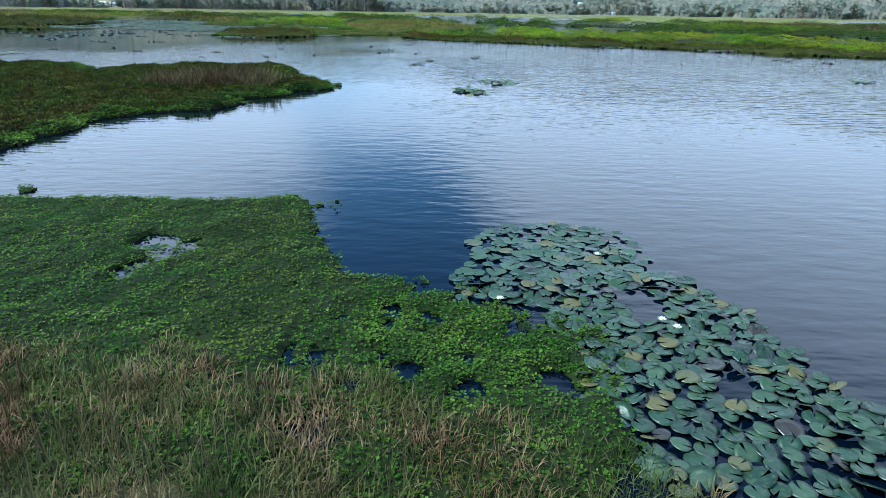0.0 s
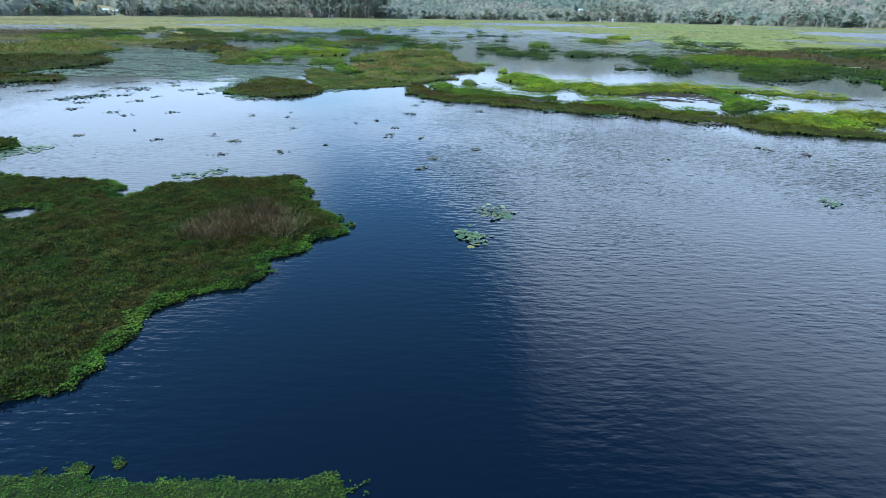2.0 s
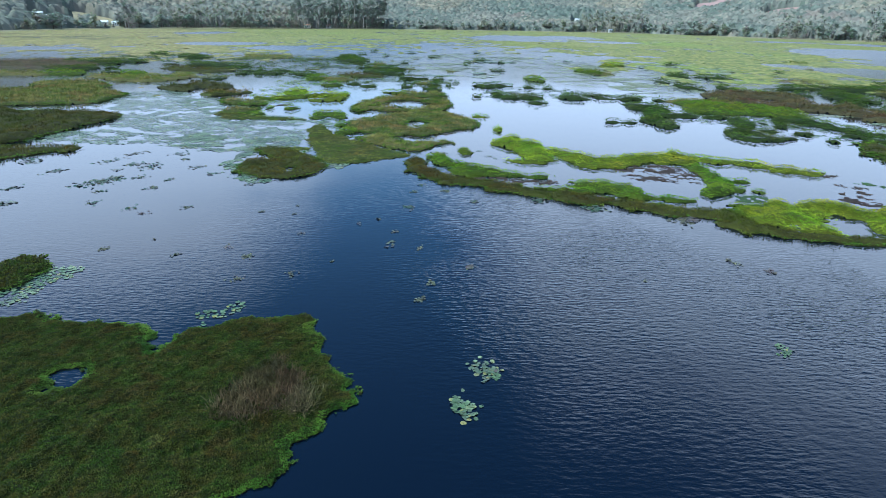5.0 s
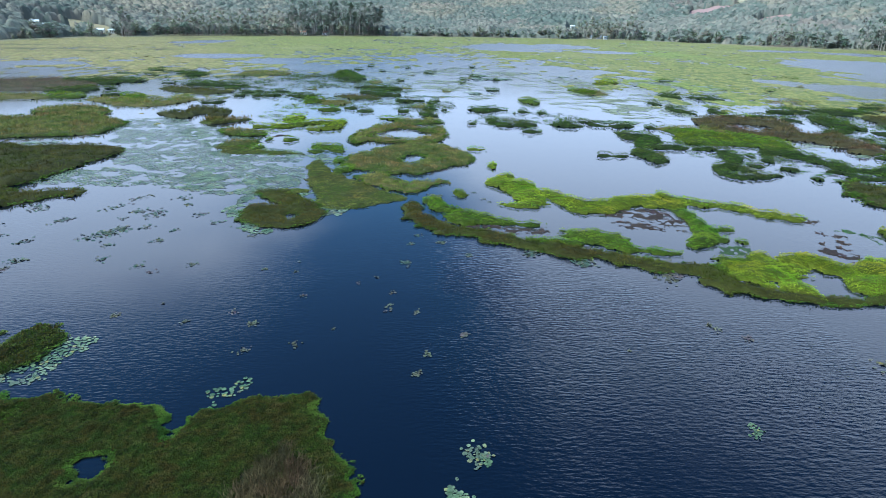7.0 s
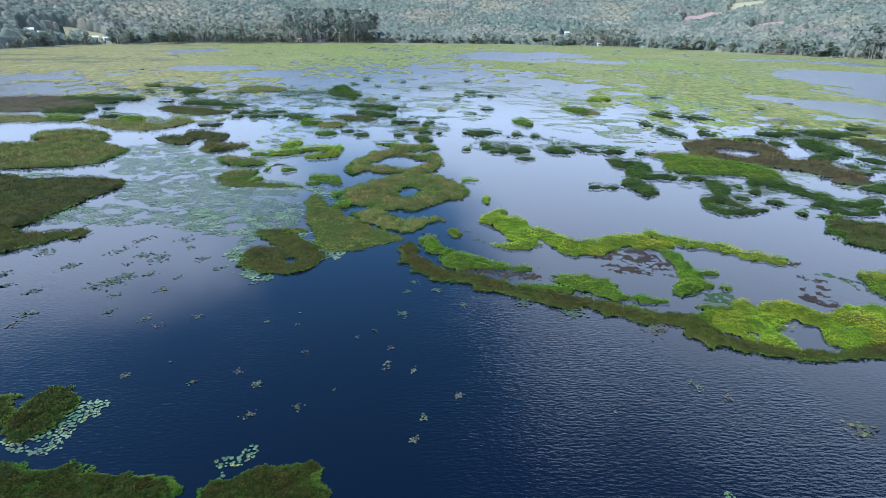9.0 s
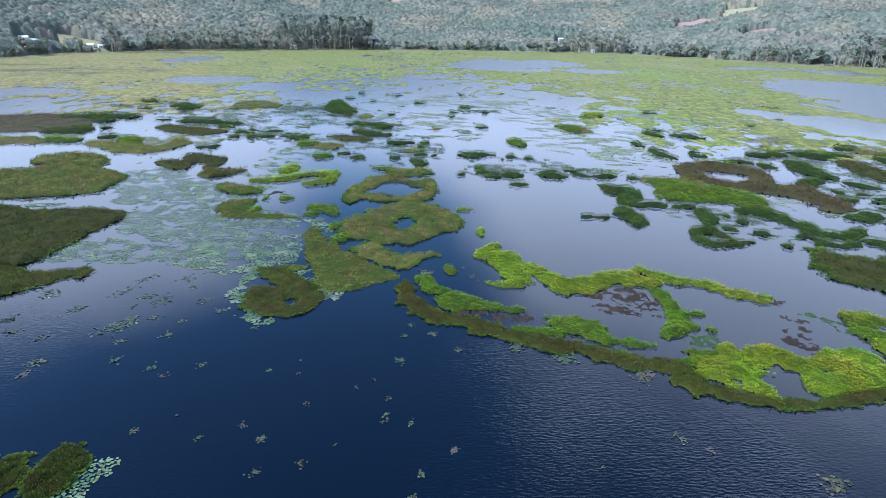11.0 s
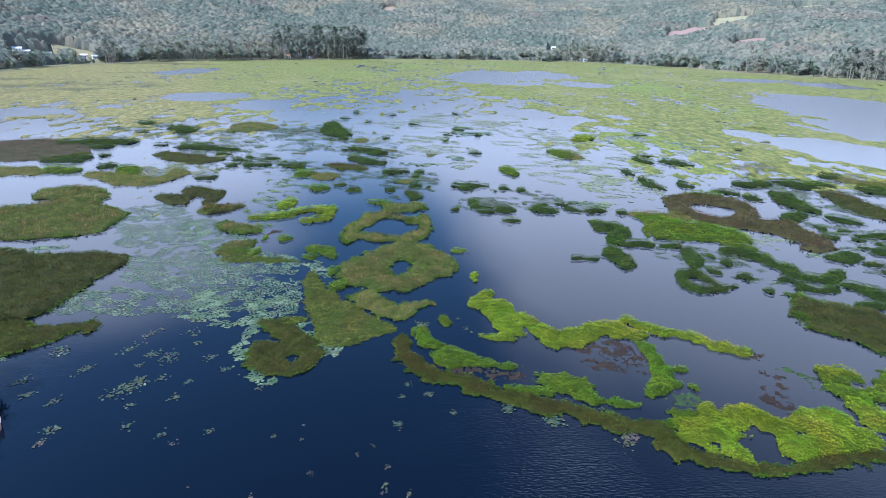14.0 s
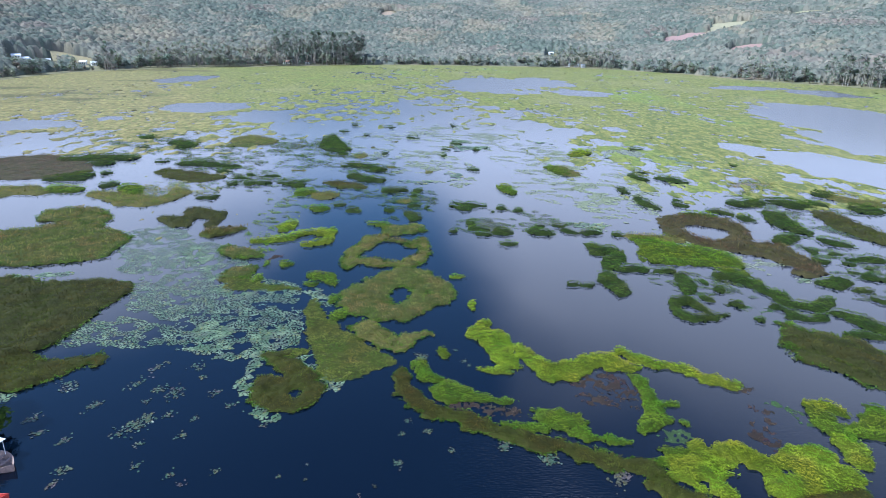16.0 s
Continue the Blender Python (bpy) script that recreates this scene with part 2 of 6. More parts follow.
#            first green, second green, odd leaves; height, edge, style
KINDS = {
    "weed": ((0.046, 0.098, 0.010), (0.082, 0.138, 0.014), (0.16, 0.20, 0.05), 0.10, 0.10, "leafy"),
    "mat": ((0.049, 0.047, 0.005), (0.042, 0.066, 0.006), (0.11, 0.10, 0.025), 0.22, 0.3, "mixed"),
    "matedge": ((0.056, 0.112, 0.009), (0.080, 0.134, 0.012), (0.15, 0.17, 0.03), 0.1, 0.3, "leafy"),
    "mud": ((0.050, 0.034, 0.032), (0.078, 0.052, 0.036), (0.13, 0.10, 0.05), 0.03, 0.6, "sparse"),
    "slime": ((0.06, 0.12, 0.05), (0.09, 0.15, 0.05), (0.14, 0.17, 0.07), 0.02, 0.5, "sparse"),
    "bankgrass": ((0.215, 0.145, 0.075), (0.105, 0.115, 0.036), (0.30, 0.23, 0.14), 0.3, 0.3, "blades"),
    # far trees: leaf greens lifted pale and grey, distance haze put into the colour
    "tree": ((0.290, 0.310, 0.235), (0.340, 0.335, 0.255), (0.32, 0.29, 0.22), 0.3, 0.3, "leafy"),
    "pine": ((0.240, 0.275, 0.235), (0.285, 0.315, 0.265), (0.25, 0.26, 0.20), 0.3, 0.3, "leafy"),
    "reedpatch": ((0.112, 0.086, 0.046), (0.088, 0.080, 0.030), (0.17, 0.13, 0.07), 0.25, 0.5, "blades"),
    "olive": ((0.235, 0.190, 0.062), (0.105, 0.140, 0.022), (0.34, 0.27, 0.11), 0.5, 0.6, "blades"),
    "olivegreen": ((0.115, 0.165, 0.020), (0.215, 0.185, 0.050), (0.29, 0.23, 0.09), 0.45, 0.6, "blades"),
    "green": ((0.088, 0.165, 0.008), (0.155, 0.225, 0.010), (0.20, 0.21, 0.04), 0.62, 0.5, "leafy"),
    "lime": ((0.165, 0.255, 0.008), (0.270, 0.330, 0.015), (0.29, 0.29, 0.04), 0.68, 0.5, "leafy"),
    "moss": ((0.075, 0.100, 0.013), (0.110, 0.122, 0.018), (0.15, 0.14, 0.03), 0.08, 0.4, "short"),
    "rush": ((0.068, 0.056, 0.009), (0.082, 0.092, 0.010), (0.13, 0.11, 0.03), 0.5, 0.5, "blades"),
    "dark": ((0.042, 0.076, 0.010), (0.074, 0.118, 0.012), (0.12, 0.13, 0.03), 0.62, 0.6, "leafy"),
    "scrub": ((0.056, 0.064, 0.012), (0.082, 0.084, 0.016), (0.12, 0.10, 0.035), 0.9, 0.8, "blades"),
    "reed": ((0.104, 0.073, 0.037), (0.110, 0.095, 0.032), (0.14, 0.10, 0.05), 1.0, 0.8, "blades"),
    "brown": ((0.159, 0.112, 0.073), (0.128, 0.110, 0.055), (0.17, 0.13, 0.08), 0.5, 1.0, "blades"),
    "marsh": ((0.240, 0.260, 0.065), (0.340, 0.330, 0.095), (0.40, 0.36, 0.13), 0.5, 1.0, "short"),
}
LABELS = {
    "weed": ("bright green floating weed mat beside the grassy bank", "weed mat"),
    "mat": ("dark green floating mat of leafy water weeds", "weed mat"),
    "reedpatch": ("patch of dry brown reeds on a green mat", "reeds"),
    "mud": ("brown algae floating in shallow water", "algae"),
    "slime": ("pale green slime patch in shallow water", "algae"),
    "olive": ("olive reed island standing in the shallow lake", "reed island"),
    "olivegreen": ("low green and olive reed islet in the lake", "reed island"),
    "green": ("bright green leafy islet in still water", "islet"),
    "lime": ("yellow-green floating island of fresh water plants", "islet"),
    "moss": ("flat moss-green raft of floating duckweed", "weed mat"),
    "rush": ("brown-green rush bank along open water", "rush bank"),
    "dark": ("small dark green islet of water plants", "islet"),
    "scrub": ("dark scrubby reed island with green edges", "reed island"),
    "reed": ("brown reed bed round a small pool", "reed bed"),
    "brown": ("wide bed of dead brown reeds", "reed bed"),
}
for key, (ca, cb, cc, *_rest) in KINDS.items():
    patch = 0.9 if key in ("weed", "mat", "bankgrass") else 0.18 if key != "marsh" else 0.04
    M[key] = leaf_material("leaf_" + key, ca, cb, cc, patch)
    # beds are darkened copies of the leaf colours: shade between clumps painted in
    gap_shade = 0.2 if key == "weed" else 0.35 if key in ("mat", "lime", "green", "dark") else 0.5
    ca, cb = tuple(gap_shade * v for v in ca), tuple(gap_shade * v for v in cb)
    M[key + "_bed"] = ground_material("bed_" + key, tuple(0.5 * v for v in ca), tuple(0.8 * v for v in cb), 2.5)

M["marsh_bed"] = marsh_material()

# ---- mesh helpers ----
RNG = np.random.default_rng(7)


def mesh(name, verts, faces, material, smooth=False):
    """A mesh from arrays: verts (n, 3), faces (m, k) with one k for all."""
    me = bpy.data.meshes.new(name)
    verts, faces = np.asarray(verts, np.float32), np.asarray(faces, np.int32)
    m, k = faces.shape
    me.vertices.add(len(verts))
    me.vertices.foreach_set("co", verts.ravel())
    me.loops.add(m * k)
    me.loops.foreach_set("vertex_index", faces.ravel())
    me.polygons.add(m)
    me.polygons.foreach_set("loop_start", np.arange(0, m * k, k, dtype=np.int32))
    me.polygons.foreach_set("use_smooth", np.full(m, smooth))
    me.materials.append(material)
    me.update(calc_edges=True)
    me.validate()
    return me


def thing(name, label, category, at=(0, 0, 0), group="", kind="", data=None):
    ob = new(name, data)
    ob.location = at
    return tagged(ob, label, category, group, kind)


def part(name, data, parent, label="", kind=""):
    ob = new(name, data)
    ob.parent = parent
    return tagged(ob, label, kind=kind)


def from_bm(name, bm, material, smooth=False):
    me = bpy.data.meshes.new(name)
    bm.to_mesh(me)
    bm.free()
    me.materials.append(material)
    for p in me.polygons:
        p.use_smooth = smooth
    return me


def fbm(x, y, scale, seed=0, octaves=4):
    """Cheap smooth value noise on arrays, about -1 to 1."""
    x, y = np.asarray(x, float) / scale, np.asarray(y, float) / scale
    out, amp, tot = 0.0, 1.0, 0.0
    for o in range(octaves):
        xi, yi = np.floor(x), np.floor(y)
        fx, fy = x - xi, y - yi
        fx, fy = fx * fx * (3 - 2 * fx), fy * fy * (3 - 2 * fy)

        def h(i, j):
            v = np.sin(i * 127.1 + j * 311.7 + (seed + o) * 74.7) * 43758.5453
            return (v - np.floor(v)) * 2 - 1
        a = h(xi, yi) * (1 - fx) + h(xi + 1, yi) * fx
        b = h(xi, yi + 1) * (1 - fx) + h(xi + 1, yi + 1) * fx
        out, tot = out + amp * (a * (1 - fy) + b * fy), tot + amp
        x, y, amp = x * 2.03 + 17.3, y * 2.03 - 9.1, amp * 0.5
    return out / tot


def clumps(x, y, cell, seed=0):
    """Distance to the nearest plant of a jittered grid, in cells, about 0 to 0.9."""
    gx, gy = np.floor(x / cell), np.floor(y / cell)
    best = np.full(np.shape(x), 9.0)
    for i in (-1, 0, 1):
        for j in (-1, 0, 1):
            a, b = gx + i, gy + j
            h1 = np.sin(a * 127.1 + b * 311.7 + seed) * 43758.5453
            h2 = np.sin(a * 269.5 + b * 183.3 + seed) * 28001.8384
            cx, cy = a + 0.5 + 0.8 * (h1 - np.floor(h1) - 0.5), b + 0.5 + 0.8 * (h2 - np.floor(h2) - 0.5)
            best = np.minimum(best, np.hypot(x / cell - cx, y / cell - cy))
    return best


def ellipse_field(x, y, chain, link=True):
    """Signed distance, below 0 inside, of a chain of ellipses, each blended into the next."""
    items = []
    for i, e in enumerate(chain):
        items.append(e)
        if link and i + 1 < len(chain):
            n = chain[i + 1]
            gap = math.hypot((e[0] - n[0]) / max(0.3 * (e[2] + n[2]), 1e-3), (e[1] - n[1]) / max(0.3 * (e[3] + n[3]), 1e-3))
            k = min(12, int(gap * 1.6) + 1)
            for j in range(1, k):
                items.append(tuple(a + (b - a) * j / k for a, b in zip(e, n)))
    f = np.full(np.shape(x), 1e9)
    for cx, cy, a, b in items:
        d = np.sqrt(((x - cx) / a) ** 2 + ((y - cy) / b) ** 2)
        f = np.minimum(f, (d - 1) * min(a, b))
    return f


def sheet(field, x, y, height, dip=-0.06):
    """Quads of a grid where field < 0; the rim is drawn to the outline, the middle rises by height(depth)."""
    ny, nx = x.shape
    inside = field < 0
    near = inside.copy()
    near[1:] |= inside[:-1]
    near[:-1] |= inside[1:]
    near[:, 1:] |= inside[:, :-1]
    near[:, :-1] |= inside[:, 1:]
    gy = np.gradient(field, axis=0) / np.maximum(np.abs(np.gradient(y, axis=0)), 1e-6)
    gx = np.gradient(field, axis=1) / np.maximum(np.abs(np.gradient(x, axis=1)), 1e-6)
    g2 = np.maximum(gx * gx + gy * gy, 0.05)
    rim = near & ~inside
    px = np.where(rim, x - field * gx / g2, x)
    py = np.where(rim, y - field * gy / g2, y)
    z = np.where(rim, dip, height(np.maximum(-field, 0.0), x, y))
    ok = near[:-1, :-1] & near[1:, :-1] & near[:-1, 1:] & near[1:, 1:]
    idx = np.arange(ny * nx).reshape(ny, nx)
    q = np.stack([idx[:-1, :-1][ok], idx[:-1, 1:][ok], idx[1:, 1:][ok], idx[1:, :-1][ok]], 1)
    used, inv = np.unique(q, return_inverse=True)
    v = np.stack([px, py, z], -1).reshape(-1, 3)[used]
    return v, inv.reshape(q.shape)


def leaves(points, size, count, rise, width, rng, droop=0.15, spread=0.35):
    """Quads: a rosette of count leaves at each point. rise: lowest and highest angle of a leaf."""
    n = len(points)
    p = np.repeat(points, count, axis=0)
    s = np.repeat(np.broadcast_to(size, (n,)), count) * rng.uniform(0.6, 1.25, n * count)
    phi = np.tile(np.arange(count) * 2 * np.pi / count, n) + np.repeat(rng.uniform(0, 6.3, n), count) + rng.normal(0, 0.4, n * count)
    el = rng.uniform(rise[0], rise[1], n * count)
    e = np.stack([np.cos(phi), np.sin(phi), np.zeros_like(phi)], 1)
    side = np.stack([-np.sin(phi), np.cos(phi), np.zeros_like(phi)], 1)
    up = np.array([0, 0, 1.0])
    c, si = np.cos(el)[:, None], np.sin(el)[:, None]
    base = p + e * (s * spread * rng.uniform(0, 1, len(s)))[:, None]
    d = e * c + up * si
    tip = base + d * s[:, None] - up * (s * droop)[:, None]
    mid = base + d * (s * 0.5)[:, None]
    w = side * (s * width)[:, None]
    v = np.stack([base, mid + w, tip, mid - w], 1).reshape(-1, 3)
    f = np.arange(len(v)).reshape(-1, 4)
    return v, f


def scatter(field, bounds, spacing, rng, margin=0.0):
    """Jittered points inside a field."""
    x0, x1, y0, y1 = bounds
    gx, gy = np.meshgrid(np.arange(x0, x1, spacing), np.arange(y0, y1, spacing))
    px = (gx + rng.uniform(-0.5, 0.5, gx.shape) * spacing).ravel()
    py = (gy + rng.uniform(-0.5, 0.5, gy.shape) * spacing).ravel()
    f = field(px, py)
    k = f < -margin
    return px[k], py[k], f[k]


NAMES = {"weed": "weed_mat", "mat": "weed_mat", "reedpatch": "reed_patch", "olive": "reed_island", "olivegreen": "reed_islet", "green": "leafy_islet", "lime": "leafy_island",
         "moss": "duckweed_raft", "mud": "algae_patch", "slime": "slime_patch", "rush": "rush_bank", "dark": "dark_islet", "scrub": "scrub_island", "reed": "reed_bed", "brown": "dead_reed_bed"}


def isle(kind, chain, holes=(), link=True):
    """A floating island: a domed bed and its cover of leaves or blades."""
    rng = np.random.default_rng(int(abs(chain[0][0]) * 131 + chain[0][1] * 17) + 3)
    _, _, _, height, edge, style = KINDS[kind]
    far = min(math.hypot(e[0], e[1] - e[3]) for e in chain)
    dist = max(far, 3.0)
    small = min(max(e[2] for e in chain), max(e[3] for e in chain))
    edge = min(edge, 0.45 * small)
    height = min(height, 0.5 * small)
    x0, x1 = min(e[0] - e[2] for e in chain) - edge, max(e[0] + e[2] for e in chain) + edge
    y0, y1 = min(e[1] - e[3] for e in chain) - edge, max(e[1] + e[3] for e in chain) + edge
    ripple = max(edge * 0.9, dist * 0.004)
    lobe = min(0.8 * small, 1.6) if kind not in ("weed", "mat") else 0.35 if kind == "weed" else 0.9

    def field(x, y):
        f = ellipse_field(x, y, chain, link)
        if holes:
            f = np.maximum(f, -ellipse_field(x, y, holes, False))
        f = f - (0.35 if dist < 75 else 0.1) * ripple + fbm(x, y, ripple * 3.0, 5, 3) * ripple * 1.3 + fbm(x, y, ripple * 0.9, 9, 2) * ripple * 0.7 + fbm(x, y, lobe, 19, 3) * lobe * (0.75 if kind == "weed" else 0.42)
        if kind in ("mud", "slime"):
            f = np.maximum(np.maximum(f, (fbm(x, y, 1.1, 71, 4) - 0.16) * 0.8), (fbm(x, y, 0.4, 73, 3) - 0.24) * 0.6)
        if kind == "weed":
            f = np.maximum(f, np.where((x > -1.2) & (y > 3.5), fbm(x, y, 0.20, 77, 3) + 0.35 * fbm(x, y, 1.1, 78, 2) - 0.26, -1.0) * 0.2)
        return f

    def dome(depth, x, y):
        return height * np.clip(depth / (height * 2.2 + 0.08), 0, 1) ** 0.65 * np.clip(0.66 + 0.62 * fbm(x, y, max(height * 3.2, ripple), 3, 2) + 0.42 * fbm(x, y, max(height * 1.3, 0.5 * ripple), 4, 2), 0.15, 1.5) * 0.9 + 0.015

    cell = max(dist * 0.0048, 0.06)
    xs, ys = np.arange(x0, x1 + cell, cell), np.arange(y0, y1 + cell * 1.6, cell * 1.6)
    gx, gy = np.meshgrid(xs, ys)
    v, f = sheet(field(gx, gy), gx, gy, dome)
    if len(f) == 0:
        return None
    cx, cy = float(np.mean([e[0] for e in chain])), float(np.mean([e[1] for e in chain]))
    label, category = LABELS[kind]
    top = thing(NAMES[kind], label, category, (cx, cy, 0), group="islands in the lake")
    shift = np.array([cx, cy, 0])
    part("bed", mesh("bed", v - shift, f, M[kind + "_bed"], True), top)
    # cover
    if style == "mixed":
        s = max(0.074, dist * 0.0036)
        px, py, d = scatter(field, (x0, x1, y0, y1), s * 0.95, rng, -0.2 * s)
        rim = np.zeros(len(px), bool)
        reach = np.clip(0.26 + 0.75 * fbm(px, py, 2.4, 15, 3), 0.03, 0.9)
        for i in range(8):
            rim |= field(px + reach * math.cos(i * 0.785), py + reach * math.sin(i * 0.785)) > 0
        pz = dome(np.maximum(-d, 0), px, py) + rng.uniform(0.0, 0.5, len(px)) * s
        pts = np.stack([px, py, pz], 1)
        ev, ef = leaves(pts[rim], s, 4, (0.05, 0.9), 0.34, rng)
        part("edge_leaves", mesh("edge_leaves", ev - shift, ef, M["matedge"]), top, "brighter green leaves along the rim", kind="stuff")
        vv, ff = leaves(pts[~rim], s * 1.25, 4, (0.25, 1.2), 0.22, rng, 0.15, 0.3)
    elif style == "sparse":
        s = max(0.05, dist * 0.004)
        px, py, d = scatter(field, (x0, x1, y0, y1), s * 1.6, rng, 0.0)
        k = fbm(px, py, 1.2, 12, 3) > -0.1
        vv, ff = leaves(np.stack([px[k], py[k], 0.02 + 0 * px[k]], 1), s, 4, (0.0, 0.25), 0.4, rng)
    elif style == "leafy":
        s = max(0.029, dist * 0.0025 - max(0.0, dist - 90) * 0.0009)
        px, py, d = scatter(field, (x0, x1, y0, y1), s * (1.75 if kind == "weed" else 1.30), rng, -0.15 * s if kind == "weed" else 0.45 * s)
        pz = dome(np.maximum(-d, 0), px, py) + rng.uniform(0.0, 0.5, len(px)) * s
        if kind != "weed":
            bush = min(max(0.45, dist * 0.0085), 1.4)
            near = clumps(px, py, bush, 3)
            pz = pz + 0.42 * bush * np.clip(1 - (near / 0.72) ** 2, -0.3, 1) * np.clip(-d / (0.7 * bush), 0.15, 1)
            k = near < 0.66 + 0.26 * rng.random(len(px))
            px, py, pz = px[k], py[k], pz[k]
        vv, ff = leaves(np.stack([px, py, pz], 1), s, 4, (0.05, 1.0), 0.38 if kind == "weed" else 0.30, rng)
    elif style == "short":
        s = max(0.05, dist * 0.004)
        px, py, d = scatter(field, (x0, x1, y0, y1), s * 1.3, rng, 0.0)
        vv, ff = leaves(np.stack([px, py, dome(np.maximum(-d, 0), px, py)], 1), s, 4, (0.0, 0.5), 0.4, rng)
    else:
        s = 0.50 if kind == "reedpatch" else min(max(0.16, dist * 0.0046), 0.6)
        px, py, d = scatter(field, (x0, x1, y0, y1), 0.12 if kind == "reedpatch" else max(0.07, dist * 0.0038), rng, -0.02)
        pz = dome(np.maximum(-d, 0), px, py) - 0.03
        size = s * np.clip(0.3 + 0.8 * np.maximum(-d, 0) / max(edge, 0.1), 0.3, 1.15) * rng.uniform(0.7, 1.1, len(px))
        size = np.minimum(size, 1.0 + height)
        if kind != "reedpatch":
            bush = min(max(0.4, dist * 0.0066), 1.5)
            near = clumps(px, py, bush, 5)
            k = near < 0.62 + 0.34 * rng.random(len(px))
            pz = pz + 0.30 * bush * np.clip(1 - (near / 0.72) ** 2, -0.3, 1) * np.clip(-d / (0.7 * bush), 0.15, 1)
            px, py, pz, size = px[k], py[k], pz[k], size[k]
        vv, ff = leaves(np.stack([px, py, pz], 1), size, 4 if dist < 60 else 3, (0.4, 1.35), 0.035 if kind == "reedpatch" else 0.10, rng, 0.12, 0.4)
    if kind in ("rush", "olive", "scrub", "olivegreen") and dist < 130:
        s = max(0.05, dist * 0.0036)
        px, py, d = scatter(field, (x0, x1, y0, y1), s * 1.1, rng, -0.3 * s)
        k = d > -0.22 - 0.004 * max(0.0, dist - 40) - (0.25 + 0.006 * max(0.0, dist - 40)) * fbm(px, py, 1.5 + 0.02 * dist, 17, 2)
        pts = np.stack([px, py, 0.02 + rng.uniform(0.0, 0.6, len(px)) * s], 1)[k]
        if len(pts):
            ev, ef = leaves(pts, s, 4, (0.05, 0.9), 0.36, rng)
            part("edge_leaves", mesh("edge_leaves", ev - shift, ef, M["matedge"]), top, "bright green weeds along the water's edge", kind="stuff")
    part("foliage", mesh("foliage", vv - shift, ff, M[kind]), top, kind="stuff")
    return top


# ---- ground, one sheet under the lake, up the banks and the hills ----
SHORE_AZ = np.radians([-180, -60, -44, -41, -38, -35, -33, -29, -22, -14, -5, 3, 14, 22, 27, 33, 37, 40, 48, 60, 180])
SHORE_R = np.array([40, 45, 60, 75, 640, 650, 700, 805, 890, 936, 1015, 1036, 1034, 930, 836, 793, 758, 752, 700, 60, 40.0])


def shore_radius(az):
    return np.interp(az, SHORE_AZ, SHORE_R)


def ground_height(x, y):
    r, az = np.hypot(x, y), np.arctan2(x, y)
    out = r - shore_radius(az) + 12 * fbm(x, y, 90, 2, 3) * np.clip((r - 200) / 300, 0, 1)
    hill = np.clip(out, 0, None)
    up = 0.02 * hill + 0.17 * np.clip(hill - 120, 0, None) ** 1.02
    ridge = 265 + 45 * fbm(x + 300, y, 900, 4, 4) + 0.03 * np.abs(x)
    up = np.where(y > 100, ridge * (1 - np.exp(-up / ridge)) * (1 + 0.25 * fbm(x, y, 260, 8, 4) * np.clip(hill / 400, 0, 1)), 0.02 * hill)
    far = np.where(out > 0, 0.25 + up, np.maximum(-1.6, 0.25 + out * 0.05))
    # grassy bank at the eye's feet
    bank = np.clip((2.75 + 0.35 * fbm(x, y, 1.6, 6, 3) - y - 0.55 * np.clip(x + 0.3, 0, 2.0) + 0.12 * np.clip(-x, 0, 8)) * 0.16, -1.6, 0.9)
    bank = np.where((y < 12) & (np.abs(x) < 70), bank, -1.6)
    return np.maximum(far, bank)


az = np.linspace(-np.pi, np.pi, 289)
az = np.sign(az) * (np.abs(az) / np.pi) ** 1.5 * np.pi
rad = np.concatenate([[0.0], np.geomspace(0.4, 40, 60), np.geomspace(44, 4700, 120)])
A, R = np.meshgrid(az, rad)
gx, gy = R * np.sin(A), R * np.cos(A)
gv = np.stack([gx, gy, ground_height(gx, gy)], -1).reshape(-1, 3)
idx = np.arange(gv.shape[0]).reshape(gx.shape)
gq = np.stack([idx[:-1, :-1], idx[:-1, 1:], idx[1:, 1:], idx[1:, :-1]], -1).reshape(-1, 4)


# fields and bare slopes among the woods: bearing, radius, half width, half depth, colour
CLEARINGS = [(-29.2, 965, 44, 26, (0.30, 0.255, 0.150)), (-2.8, 1640, 26, 90, (0.36, 0.27, 0.20)), (22.3, 1285, 50, 62, (0.33, 0.215, 0.20)),
             (27.0, 1108, 28, 48, (0.34, 0.225, 0.20)), (25.7, 1345, 46, 70, (0.34, 0.31, 0.20)), (30.7, 1540, 50, 70, (0.33, 0.31, 0.19))]


